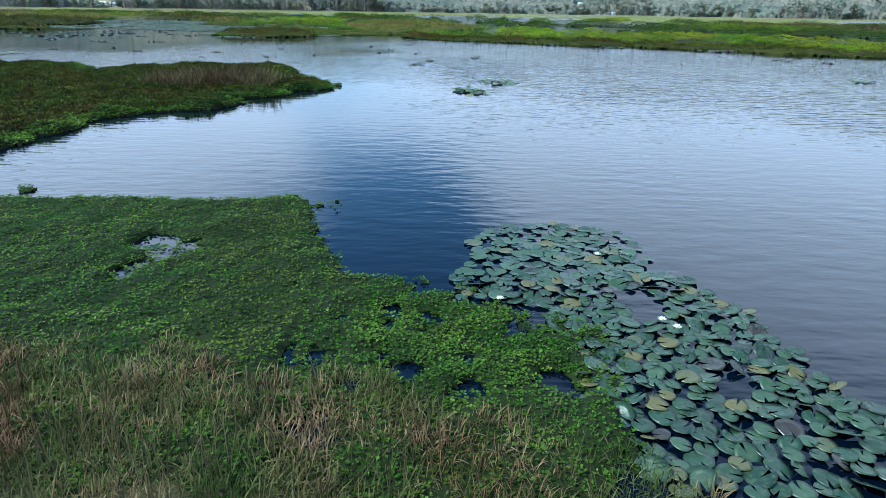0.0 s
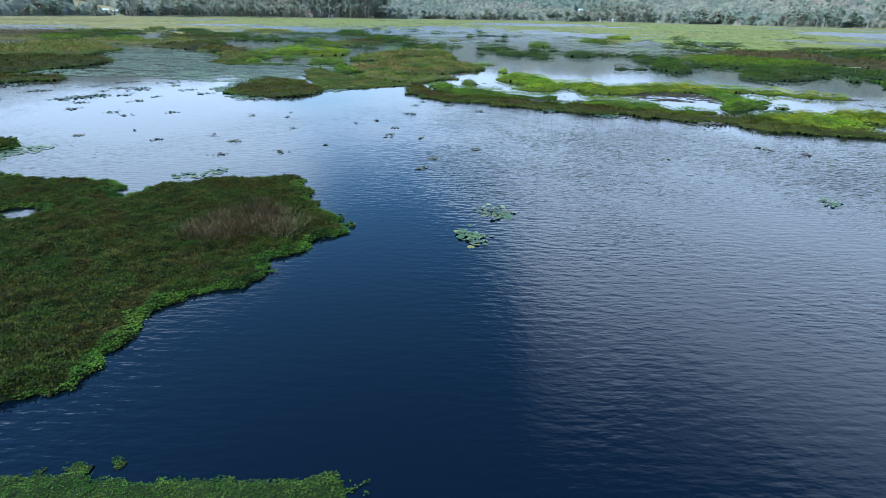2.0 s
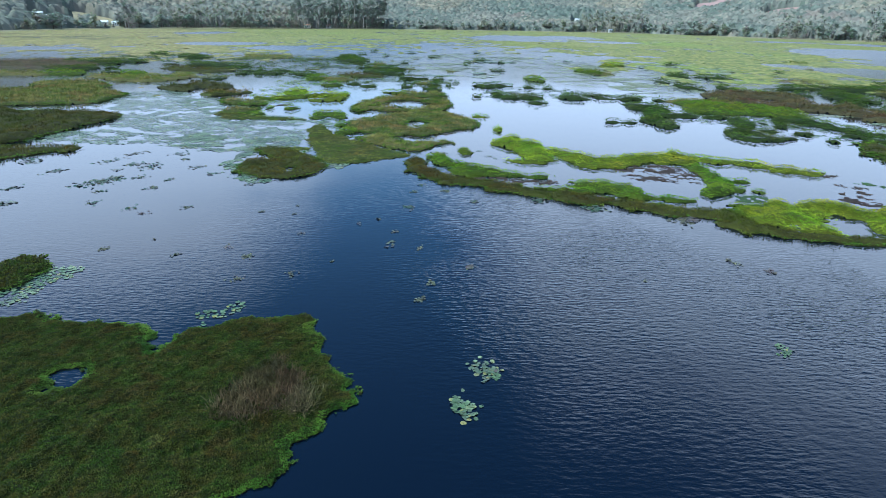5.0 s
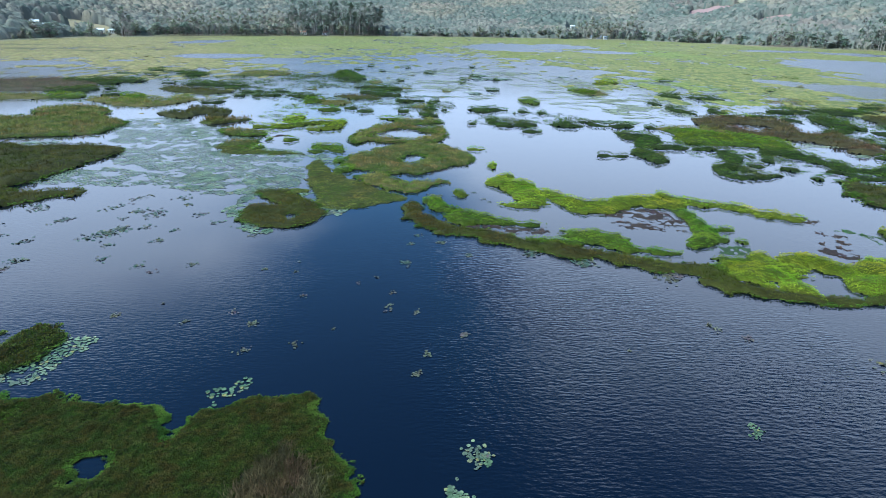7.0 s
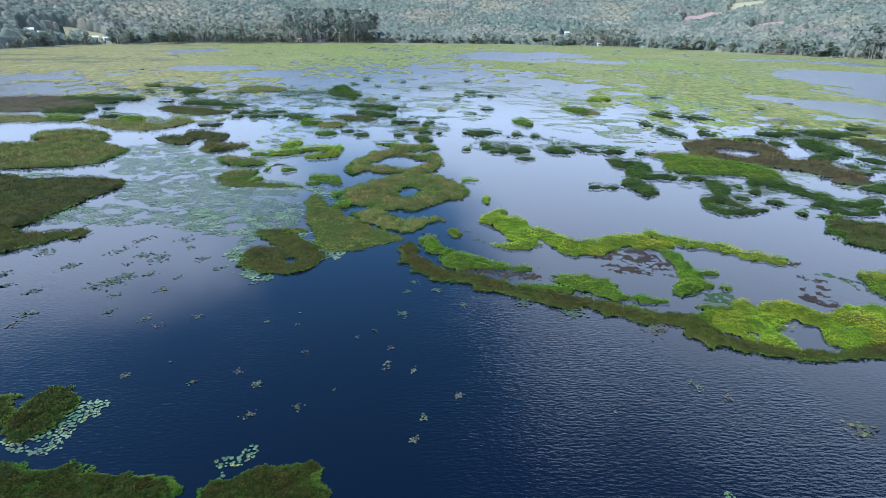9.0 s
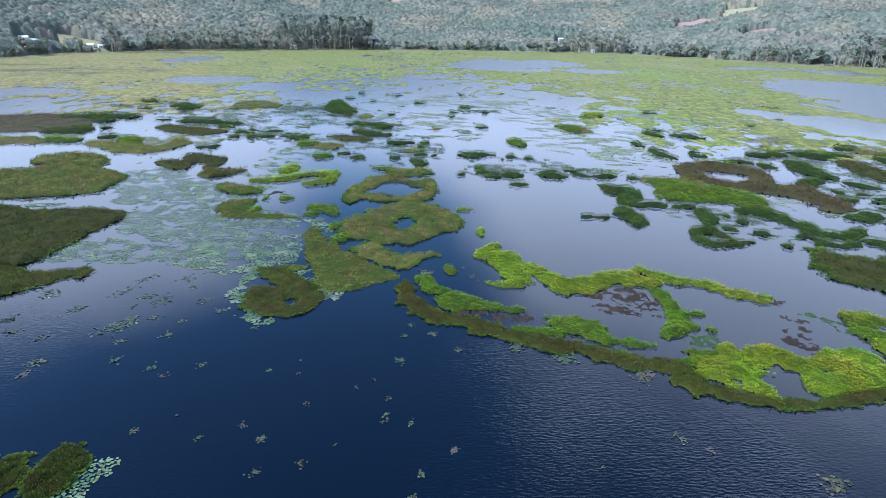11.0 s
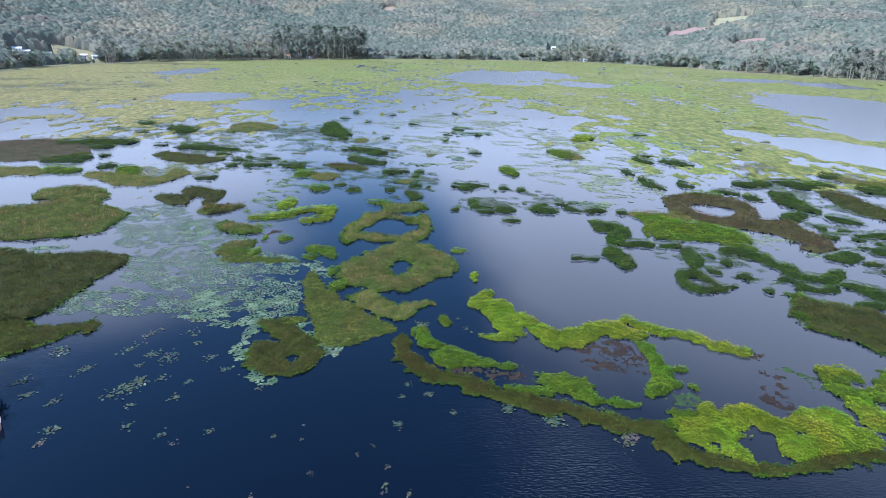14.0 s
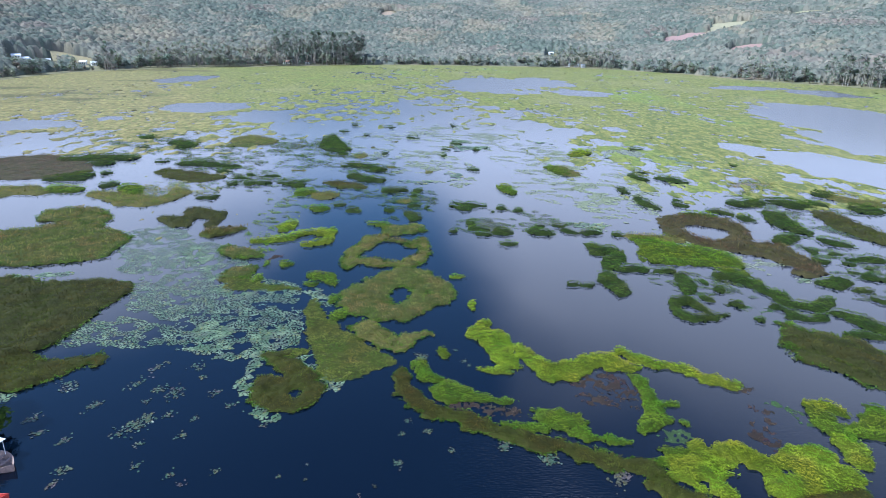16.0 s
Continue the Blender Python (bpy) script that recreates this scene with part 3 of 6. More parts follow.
def ground_sheet_material():
    n = Nodes("ground_cover", 0.9, 0.15)
    f = n.noise(0.02, 6.0, 0.6)
    c = n.mix(n.span(f, 0.4, 0.62), (0.170, 0.165, 0.095), (0.235, 0.205, 0.120))
    c = n.mix(n.span(n.noise(0.004, 3.0), 0.6, 0.7, 0.0, 0.7), c, (0.21, 0.15, 0.12))
    wobble = n.math("MULTIPLY", n.math("SUBTRACT", n.noise(0.03, 4.0, 0.6), 0.5), 1.6)
    for ca, cr, cw, cd, tone in CLEARINGS:
        mp = n.t.nodes.new("ShaderNodeMapping")
        mp.vector_type = "TEXTURE"
        mp.inputs["Location"].default_value = (cr * math.sin(radians(ca)), cr * math.cos(radians(ca)), 0)
        mp.inputs["Rotation"].default_value = (0, 0, -radians(ca))
        mp.inputs["Scale"].default_value = (cw * 1.3, cd * 1.3, 1e6)
        n.put(mp.inputs[0], n.pos)
        ln = n.t.nodes.new("ShaderNodeVectorMath")
        ln.operation = "LENGTH"
        n.put(ln.inputs[0], mp.outputs[0])
        c = n.mix(n.span(n.math("ADD", ln.outputs["Value"], wobble), 0.8, 1.1, 0.9, 0.0), c, tone)
    sepn = n.t.nodes.new("ShaderNodeSeparateXYZ")
    n.put(sepn.inputs[0], n.pos)
    c = n.mix(n.span(sepn.outputs["Y"], 60.0, 300.0, 1.0, 0.0), c, n.mix(f, (0.055, 0.050, 0.022), (0.090, 0.078, 0.038)))
    fine = n.noise(4.0, 5.0, 0.65)
    c = n.mix(n.span(fine, 0.3, 0.7, 0.0, 0.35), c, n.mix(1.0, c, (0.4, 0.42, 0.4), "MULTIPLY"))
    n.colour(c)
    n.bump(fine, 0.5, 0.1)
    return n.m


thing("ground", "earth and grass ground rising from lake bed to hills", "ground", kind="structure", data=mesh("ground", gv, gq, ground_sheet_material(), True))

wa, wr = np.linspace(-np.pi, np.pi, 97), np.array([0.0, 5, 20, 60, 150, 400, 900, 1500])
A, R = np.meshgrid(wa, wr)
wx, wy = R * np.sin(A), R * np.cos(A)
wv = np.stack([wx, wy, 0 * wx], -1).reshape(-1, 3)
idx = np.arange(len(wv)).reshape(wx.shape)
wq = np.stack([idx[:-1, :-1], idx[:-1, 1:], idx[1:, 1:], idx[1:, :-1]], -1).reshape(-1, 4)
thing("water", "dark blue rippled lake water reflecting clouds", "water", kind="structure", data=mesh("water", wv, wq, M["water"], True))

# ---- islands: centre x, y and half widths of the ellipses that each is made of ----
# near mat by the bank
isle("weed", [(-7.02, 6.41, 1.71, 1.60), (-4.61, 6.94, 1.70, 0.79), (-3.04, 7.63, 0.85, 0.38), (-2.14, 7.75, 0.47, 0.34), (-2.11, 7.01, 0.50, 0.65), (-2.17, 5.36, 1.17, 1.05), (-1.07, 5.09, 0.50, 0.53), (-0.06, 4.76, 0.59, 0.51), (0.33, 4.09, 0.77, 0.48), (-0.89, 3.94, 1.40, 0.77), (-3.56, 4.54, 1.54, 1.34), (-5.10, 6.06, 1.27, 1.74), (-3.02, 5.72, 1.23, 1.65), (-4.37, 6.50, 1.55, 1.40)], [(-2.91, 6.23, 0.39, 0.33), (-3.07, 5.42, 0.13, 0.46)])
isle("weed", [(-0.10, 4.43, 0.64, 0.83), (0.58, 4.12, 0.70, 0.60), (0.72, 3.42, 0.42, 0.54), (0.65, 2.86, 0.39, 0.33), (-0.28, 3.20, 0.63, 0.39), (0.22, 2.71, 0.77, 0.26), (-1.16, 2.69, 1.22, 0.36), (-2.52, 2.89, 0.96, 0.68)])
isle("weed", [(-7.10, 8.03, 0.18, 0.11)])
isle("weed", [(-5.76, 8.27, 0.15, 0.14)])
isle("weed", [(-6.44, 8.16, 0.18, 0.09)])
# left mat with reeds
isle("mat", [(-21.47, 21.66, 3.57, 6.30), (-17.09, 23.91, 3.39, 3.43), (-13.60, 23.33, 2.14, 2.53), (-9.97, 24.80, 2.77, 3.18), (-7.6, 26.4, 0.9, 2.2), (-6.51, 23.02, 1.07, 2.29), (-5.17, 21.10, 1.33, 1.09), (-4.52, 21.24, 0.67, 0.50), (-6.75, 19.55, 1.67, 2.00), (-7.69, 17.95, 1.75, 2.17), (-6.44, 16.41, 0.73, 0.68), (-8.35, 16.14, 1.61, 1.71), (-9.96, 14.68, 1.83, 2.15), (-9.41, 12.39, 1.47, 1.47), (-10.44, 11.43, 2.23, 2.04), (-15.19, 13.85, 3.20, 5.57), (-16.64, 17.83, 3.46, 4.92), (-13.73, 18.90, 3.63, 4.14), (-11.25, 19.29, 2.67, 3.65)], [(-16.45, 22.23, 0.87, 1.05), (-13.9, 25.8, 0.5, 0.9)])
isle("reedpatch", [(-8.32, 19.85, 1.05, 1.30), (-7.55, 21.63, 1.58, 2.10), (-5.89, 20.36, 0.86, 1.04)])
isle("mat", [(-26.6, 33.6, 1.8, 2.9)])
isle("mat", [(-30.0, 32.8, 1.5, 2.6), (-29.0, 33.1, 0.7, 1.5)])
isle("mat", [(-25.8, 26.2, 1.9, 2.2), (-23.8, 26.5, 1.2, 1.3)])
# reed ring in mid lake
isle("moss", [(-18.6, 89.0, 0.7, 3.2), (-16.2, 81.7, 1.5, 4.0), (-13.9, 77.1, 3.1, 3.9), (-11.5, 73.7, 4.0, 4.7), (-11.6, 68.9, 2.8, 3.3), (-8.9, 72.0, 3.1, 3.5), (-5.0, 70.7, 1.1, 1.1)])
isle("rush", [(-20.2, 64.1, 2.0, 3.0), (-18.0, 63.5, 3.2, 4.3), (-15.4, 62.7, 2.2, 3.1), (-14.4, 64.0, 1.6, 2.4), (-16.6, 67.4, 1.8, 1.8), (-19.6, 71.2, 1.1, 2.2), (-21.5, 72.7, 1.4, 0.8)], [(-16.3, 63.0, 0.8, 1.1)])
isle("olivegreen", [(-9.0, 127.0, 1.2, 1.7), (-11.3, 124.9, 2.4, 2.9), (-12.8, 120.9, 1.5, 4.3), (-14.8, 114.4, 1.6, 3.2), (-15.1, 109.9, 1.5, 3.0), (-12.5, 111.5, 2.2, 1.7), (-8.0, 109.6, 3.3, 1.7), (-3.6, 109.6, 2.7, 1.7), (-0.9, 113.4, 1.5, 2.1), (-0.0, 119.8, 1.3, 2.3), (-0.5, 124.2, 1.2, 2.1), (-2.9, 120.9, 1.3, 1.6)])
isle("olive", [(-7.9, 131.5, 1.9, 3.2), (-4.1, 132.5, 2.8, 3.3), (-1.6, 134.4, 1.4, 2.4)])
isle("olive", [(-6.4, 124.9, 1.8, 0.8), (-3.6, 122.5, 1.4, 0.8)])
isle("olive", [(-13.2, 93.8, 1.5, 2.6), (-13.4, 91.0, 1.1, 2.4), (-11.0, 90.2, 2.6, 4.3), (-8.0, 87.8, 2.5, 3.7), (-5.8, 87.3, 2.1, 2.7), (-3.5, 85.5, 1.8, 2.0), (-1.1, 88.9, 1.4, 2.1), (0.8, 91.4, 1.9, 2.7), (3.5, 93.9, 1.7, 2.8), (4.8, 93.8, 0.7, 1.8), (1.7, 97.6, 2.4, 3.6), (-0.8, 102.2, 2.5, 3.6), (-4.0, 104.8, 2.9, 3.4), (-6.5, 102.1, 2.5, 3.0), (-8.9, 99.2, 2.4, 3.4), (-11.1, 96.4, 2.0, 2.9), (-6.3, 94.8, 2.3, 5.2), (-1.6, 94.8, 2.1, 4.7), (-4.2, 99.8, 2.4, 2.8), (-3.8, 89.4, 2.0, 2.4)], [(-4.5, 93.6, 1.6, 3.1), (-3.5, 95.6, 1.1, 2.4)])
isle("green", [(-15.5, 91.7, 1.0, 2.0)])
isle("green", [(-13.8, 85.9, 1.5, 2.0)])
isle("olivegreen", [(-11.0, 81.3, 0.8, 1.0), (-8.9, 82.1, 1.6, 1.6), (-7.9, 79.3, 2.2, 2.1), (-5.2, 76.5, 1.9, 2.0), (-3.5, 74.7, 1.1, 1.1), (-2.8, 77.8, 1.5, 1.1), (-0.8, 78.9, 1.4, 1.0)])
isle("lime", [(-31.7, 135.7, 2.2, 2.9), (-32.2, 131.9, 1.1, 2.3)])
isle("lime", [(-36.5, 124.0, 1.3, 1.2), (-33.4, 123.6, 2.0, 1.2), (-30.2, 125.3, 2.1, 1.7), (-28.8, 127.5, 1.6, 1.7), (-26.2, 130.2, 2.1, 1.3), (-23.1, 130.3, 1.9, 2.7), (-20.9, 128.6, 1.1, 3.5), (-21.4, 123.4, 1.6, 1.6), (-24.7, 121.3, 1.5, 1.2)])
isle("olive", [(-40.9, 118.4, 1.7, 2.6), (-37.2, 115.5, 2.4, 2.9), (-33.5, 114.1, 1.2, 1.8)])
isle("olive", [(-47.8, 129.4, 2.2, 3.5), (-44.5, 130.8, 2.4, 2.7), (-42.0, 133.1, 1.0, 1.4)])
isle("olive", [(-35.2, 104.5, 1.9, 2.4), (-32.7, 104.9, 1.4, 3.1)])
isle("green", [(-30.3, 101.3, 0.9, 2.0)])
isle("moss", [(-36.1, 102.4, 1.4, 2.1), (-31.0, 98.1, 3.7, 1.9), (-25.8, 97.1, 3.7, 1.1)])
isle("green", [(-30.7, 109.6, 0.6, 1.3)])
isle("green", [(-27.1, 109.3, 1.6, 1.7)])
isle("green", [(-20.5, 103.4, 1.3, 1.5), (-17.7, 101.9, 1.5, 2.1), (-16.3, 99.1, 0.9, 1.4)])
isle("green", [(-20.1, 99.0, 1.3, 1.1)])
isle("lime", [(5.9, 102.7, 1.4, 0.9)])
isle("lime", [(7.9, 90.1, 0.8, 2.2)])
isle("mud", [(-30.0, 113.8, 1.1, 1.4)])
isle("green", [(-12.2, 137.1, 1.5, 1.5), (-9.2, 135.7, 1.6, 1.5)])
isle("dark", [(-3.8, 146.7, 1.3, 2.2), (-2.3, 142.5, 1.8, 3.7)])
isle("green", [(-26.9, 150.7, 3.0, 2.9)])
isle("dark", [(-18.1, 149.2, 1.8, 2.9)])
isle("dark", [(-8.8, 149.4, 1.3, 2.3)])
# long rush bank and the islets behind it
isle("rush", [(-3.4, 67.1, 0.8, 1.8), (-2.8, 64.0, 1.2, 2.1), (-1.6, 61.0, 1.3, 1.5), (0.9, 59.0, 1.6, 1.2), (4.3, 57.3, 1.9, 1.0), (7.3, 55.4, 1.8, 1.1), (10.1, 53.9, 1.8, 1.4), (12.8, 52.5, 2.1, 1.3), (15.5, 51.4, 1.7, 1.1), (17.5, 50.1, 1.7, 0.9), (19.5, 49.3, 2.0, 1.1), (21.6, 48.9, 2.0, 1.3), (23.4, 47.7, 1.1, 1.7)])
isle("rush", [(23.2, 45.8, 1.1, 1.3), (24.3, 44.6, 1.3, 1.0), (26.1, 43.8, 1.3, 1.0), (27.7, 42.9, 1.3, 0.9), (29.5, 42.4, 1.3, 0.9), (31.9, 42.1, 1.5, 0.7), (34.5, 42.3, 1.5, 0.8), (37.1, 43.0, 1.3, 0.8), (39.6, 43.7, 1.6, 0.9), (42.3, 44.2, 1.3, 1.0)])
isle("green", [(9.5, 56.3, 0.9, 0.5), (11.6, 55.7, 1.5, 0.7), (13.2, 55.1, 0.7, 0.7)])
isle("green", [(2.4, 63.3, 1.9, 2.4), (4.7, 62.5, 1.7, 1.6), (6.3, 62.0, 1.1, 0.9), (7.9, 61.3, 1.5, 0.4), (9.7, 60.8, 1.1, 0.4)])
isle("green", [(-0.5, 69.6, 0.7, 1.4), (0.0, 67.1, 0.6, 1.1), (1.3, 66.1, 0.9, 0.6)])
isle("green", [(2.3, 73.3, 0.8, 1.5)])
isle("lime", [(9.0, 81.9, 1.1, 1.8), (7.4, 79.0, 1.6, 1.5), (10.4, 77.4, 2.2, 2.5), (11.0, 72.5, 1.9, 2.8), (11.3, 69.2, 1.6, 1.0), (8.7, 68.3, 1.1, 0.7)])
isle("lime", [(13.2, 74.4, 1.2, 2.0), (15.1, 69.8, 1.3, 2.3), (17.2, 67.7, 2.3, 2.2), (19.6, 68.4, 1.8, 2.4), (22.6, 70.2, 1.6, 1.6), (24.5, 71.8, 2.3, 1.5), (25.3, 69.5, 1.9, 1.4), (27.8, 69.0, 1.2, 0.9)])
isle("lime", [(27.9, 73.5, 0.9, 1.0), (29.7, 71.3, 1.5, 1.1), (31.7, 69.7, 1.5, 0.9), (34.3, 68.7, 1.3, 0.9), (35.9, 67.0, 1.1, 1.0), (37.9, 65.4, 1.6, 1.3), (39.6, 64.4, 0.9, 1.1)])
isle("green", [(27.5, 66.0, 0.8, 1.1), (27.6, 63.3, 0.9, 1.4), (27.6, 60.4, 1.0, 1.5), (26.9, 57.3, 1.6, 1.4), (25.3, 55.2, 1.2, 0.8)])
isle("green", [(28.4, 60.1, 0.8, 0.6), (30.1, 60.1, 0.6, 0.4)])
isle("green", [(14.3, 58.3, 1.8, 1.1), (15.7, 57.1, 2.6, 1.4), (17.1, 55.7, 1.4, 1.1), (17.8, 53.9, 1.0, 0.7), (19.3, 53.4, 0.5, 0.6)], [(14.7, 53.8, 1.2, 0.8)])
isle("green", [(20.5, 53.1, 0.7, 0.8), (21.7, 52.5, 0.8, 0.4)])
isle("green", [(29.9, 56.1, 0.5, 0.6)])
isle("lime", [(29.4, 52.0, 0.9, 0.9), (30.2, 50.3, 1.4, 1.1), (27.3, 49.1, 2.3, 1.2), (28.9, 47.6, 2.1, 1.4), (26.3, 47.3, 1.4, 1.1), (28.4, 45.5, 1.6, 1.1), (29.7, 44.0, 0.9, 0.9), (29.9, 43.1, 0.7, 0.6)], [(27.7, 45.9, 0.9, 0.5)])
isle("green", [(25.7, 51.4, 0.8, 0.5), (27.2, 50.8, 1.3, 0.7), (25.1, 49.1, 1.0, 0.7)])
isle("lime", [(33.7, 52.2, 0.4, 0.4), (34.1, 51.6, 0.7, 0.7), (34.2, 50.1, 1.3, 1.5), (34.9, 48.6, 1.1, 1.3), (35.5, 47.3, 1.0, 1.3)])
isle("lime", [(37.6, 48.9, 1.7, 1.2), (39.3, 50.1, 1.5, 1.3), (42.0, 50.1, 2.0, 1.8), (35.9, 45.3, 2.0, 2.0), (38.7, 46.4, 2.6, 2.1), (42.1, 47.0, 2.5, 1.9), (35.4, 43.8, 1.3, 0.7)], [(37.4, 47.5, 0.7, 0.4)])
isle("green", [(46.9, 59.5, 0.6, 1.0), (47.0, 57.8, 1.5, 1.4), (46.7, 55.5, 1.5, 1.4), (46.9, 53.4, 1.1, 1.3)])
isle("lime", [(46.5, 52.5, 0.8, 1.0), (46.6, 51.2, 1.5, 1.9), (45.6, 49.1, 1.1, 1.2)])
isle("green", [(48.7, 58.8, 0.7, 0.5), (49.4, 58.1, 1.2, 0.7), (50.0, 57.4, 0.5, 0.5)])
isle("moss", [(-19.9, 70.4, 0.8, 1.6), (-19.8, 72.5, 1.2, 1.1), (-17.8, 73.9, 1.4, 0.8)])
isle("green", [(-1.5, 70.3, 0.6, 1.2), (-0.7, 66.8, 0.7, 1.1), (0.7, 66.0, 1.2, 0.7)])
isle("green", [(2.4, 73.1, 0.7, 1.2)])
isle("lime", [(47.2, 59.9, 1.0, 1.0), (49.2, 59.8, 1.3, 1.0), (50.1, 58.7, 0.7, 0.9)])
isle("green", [(54.4, 58.6, 1.3, 1.3), (52.6, 56.2, 1.5, 1.1), (49.8, 54.0, 1.4, 0.9), (53.6, 53.8, 1.6, 1.8)])
# scrub and reeds on the far right
isle("dark", [(118.3, 152.9, 4.4, 5.7)])
isle("dark", [(35.4, 121.5, 1.2, 2.0), (36.8, 117.6, 2.4, 3.1), (39.7, 119.6, 1.2, 1.6), (40.4, 115.8, 1.4, 2.6), (37.4, 111.5, 1.8, 2.4), (35.8, 108.0, 1.1, 1.6)])
isle("dark", [(37.7, 107.1, 1.7, 1.6), (41.0, 107.1, 1.7, 1.6), (42.8, 106.5, 0.9, 1.0)])
isle("dark", [(34.6, 103.9, 1.5, 2.5), (34.4, 99.5, 2.3, 3.4), (34.7, 95.6, 1.8, 1.9)])
isle("dark", [(26.6, 99.1, 1.0, 0.9), (29.1, 98.8, 1.8, 1.1)])
isle("dark", [(45.1, 106.2, 1.3, 1.3), (47.2, 105.9, 1.3, 1.3)])
isle("dark", [(48.4, 103.4, 1.3, 1.8), (48.1, 99.6, 1.5, 2.6), (46.6, 95.4, 1.2, 1.3)])
isle("dark", [(44.7, 92.0, 1.8, 1.5), (42.7, 91.0, 1.2, 2.0), (41.3, 88.6, 0.8, 1.9), (41.3, 85.8, 1.1, 1.6), (43.0, 84.5, 1.5, 1.1), (45.8, 85.2, 1.6, 1.3), (48.6, 85.8, 0.8, 0.5)])
isle("dark", [(45.4, 90.8, 1.2, 1.5), (45.8, 88.1, 0.9, 1.2), (46.2, 86.5, 0.7, 0.9)])
isle("dark", [(48.6, 92.3, 1.0, 1.3)])
isle("dark", [(52.7, 96.8, 1.1, 1.9)])
isle("dark", [(51.3, 99.6, 0.5, 1.2)])
isle("dark", [(52.6, 90.6, 1.3, 1.7)])
isle("dark", [(53.5, 84.1, 1.1, 1.1)])
isle("dark", [(55.4, 103.5, 1.1, 1.8), (58.1, 103.5, 2.7, 1.9), (60.2, 100.2, 2.1, 2.0), (61.0, 96.8, 1.5, 1.7), (61.7, 94.7, 1.6, 1.1), (62.4, 92.8, 1.2, 1.3)])
isle("dark", [(61.6, 91.6, 1.4, 1.5), (63.2, 90.1, 2.1, 1.7), (65.2, 88.7, 1.9, 1.7), (68.6, 90.9, 1.4, 1.5), (70.3, 92.9, 0.8, 1.0)])
isle("dark", [(58.8, 89.1, 1.1, 1.0), (60.2, 87.5, 0.8, 1.2), (60.2, 85.0, 1.7, 1.1), (63.1, 84.5, 1.5, 1.1), (65.7, 86.1, 0.7, 1.1)])
isle("dark", [(67.8, 86.8, 1.5, 1.4), (69.2, 84.6, 1.9, 1.8), (70.0, 82.4, 2.3, 1.9), (71.2, 80.3, 1.8, 2.4)])
isle("dark", [(64.3, 78.7, 1.0, 1.0), (67.2, 79.1, 1.8, 1.2), (68.5, 77.9, 1.7, 1.4)])
isle("scrub", [(56.5, 81.5, 0.9, 1.9), (56.6, 79.4, 1.3, 2.2), (54.0, 75.6, 0.9, 2.2), (56.6, 75.4, 2.5, 5.1), (59.4, 74.4, 2.8, 5.9), (61.3, 72.3, 2.9, 6.5), (63.2, 70.2, 2.9, 7.1), (58.7, 66.0, 2.2, 3.0), (61.0, 64.5, 2.1, 3.6)])
isle("green", [(57.2, 82.1, 0.8, 1.1), (58.1, 80.7, 1.1, 0.8)])
isle("reed", [(58.9, 139.8, 1.4, 4.7), (62.5, 141.9, 2.6, 4.8), (67.8, 141.0, 3.6, 4.7), (72.5, 139.1, 3.5, 5.2), (74.8, 135.1, 2.2, 4.9), (73.5, 129.4, 1.6, 3.6), (68.1, 124.1, 3.2, 2.5), (63.7, 122.8, 5.0, 2.9), (69.9, 120.2, 4.1, 4.8), (75.1, 118.4, 4.0, 6.2), (75.5, 112.8, 3.9, 5.7), (76.2, 109.3, 2.5, 4.1), (72.9, 104.3, 2.0, 1.9)], [(65.7, 130.1, 5.0, 2.3)])
isle("green", [(47.3, 125.8, 1.5, 1.7), (50.1, 123.0, 3.1, 3.3), (47.5, 116.0, 3.0, 4.1), (53.1, 118.0, 3.6, 5.4), (57.1, 116.2, 3.9, 5.3), (60.8, 113.9, 3.3, 4.0), (62.0, 110.4, 1.8, 2.4), (44.1, 112.2, 1.0, 1.8)])
isle("olivegreen", [(47.0, 128.9, 2.3, 1.3), (51.6, 127.2, 3.2, 2.2), (56.2, 126.0, 2.8, 2.2)])
isle("green", [(58.7, 107.0, 1.8, 1.3), (60.9, 104.8, 1.6, 1.6)])
isle("green", [(68.3, 147.4, 1.8, 1.7), (71.3, 145.8, 2.9, 2.2)])
isle("dark", [(81.0, 143.4, 2.0, 3.3)])
isle("dark", [(82.9, 127.8, 2.9, 2.2), (78.9, 124.2, 1.8, 1.7)])
isle("dark", [(89.9, 146.4, 2.7, 5.1), (88.2, 138.4, 3.4, 5.1), (88.8, 133.5, 2.5, 4.3)])
isle("scrub", [(103.9, 143.1, 4.1, 8.2), (103.1, 135.2, 4.4, 10.6), (103.9, 130.6, 4.3, 9.4), (104.4, 124.8, 3.2, 7.6)])
isle("dark", [(90.5, 125.3, 2.1, 2.6), (92.4, 122.4, 2.6, 1.7)])
isle("dark", [(82.9, 118.3, 1.1, 1.6)])
isle("dark", [(81.0, 112.3, 1.7, 1.8)])
isle("dark", [(86.6, 116.4, 1.5, 1.1)])
isle("dark", [(85.5, 110.3, 1.4, 1.4)])
isle("dark", [(89.5, 112.8, 2.6, 1.4), (93.1, 112.5, 1.7, 1.8)])
isle("dark", [(83.3, 105.3, 1.1, 1.0)])
isle("dark", [(87.6, 106.6, 0.9, 1.3)])
isle("dark", [(85.4, 102.8, 2.0, 2.5)])
isle("dark", [(74.2, 99.7, 1.9, 1.5), (77.8, 101.3, 1.9, 2.1), (74.6, 97.2, 1.5, 1.1)])
isle("dark", [(78.6, 96.1, 2.1, 1.1)])
isle("dark", [(78.8, 91.7, 1.4, 1.8)])
isle("dark", [(58.9, 173.3, 1.4, 3.8)])
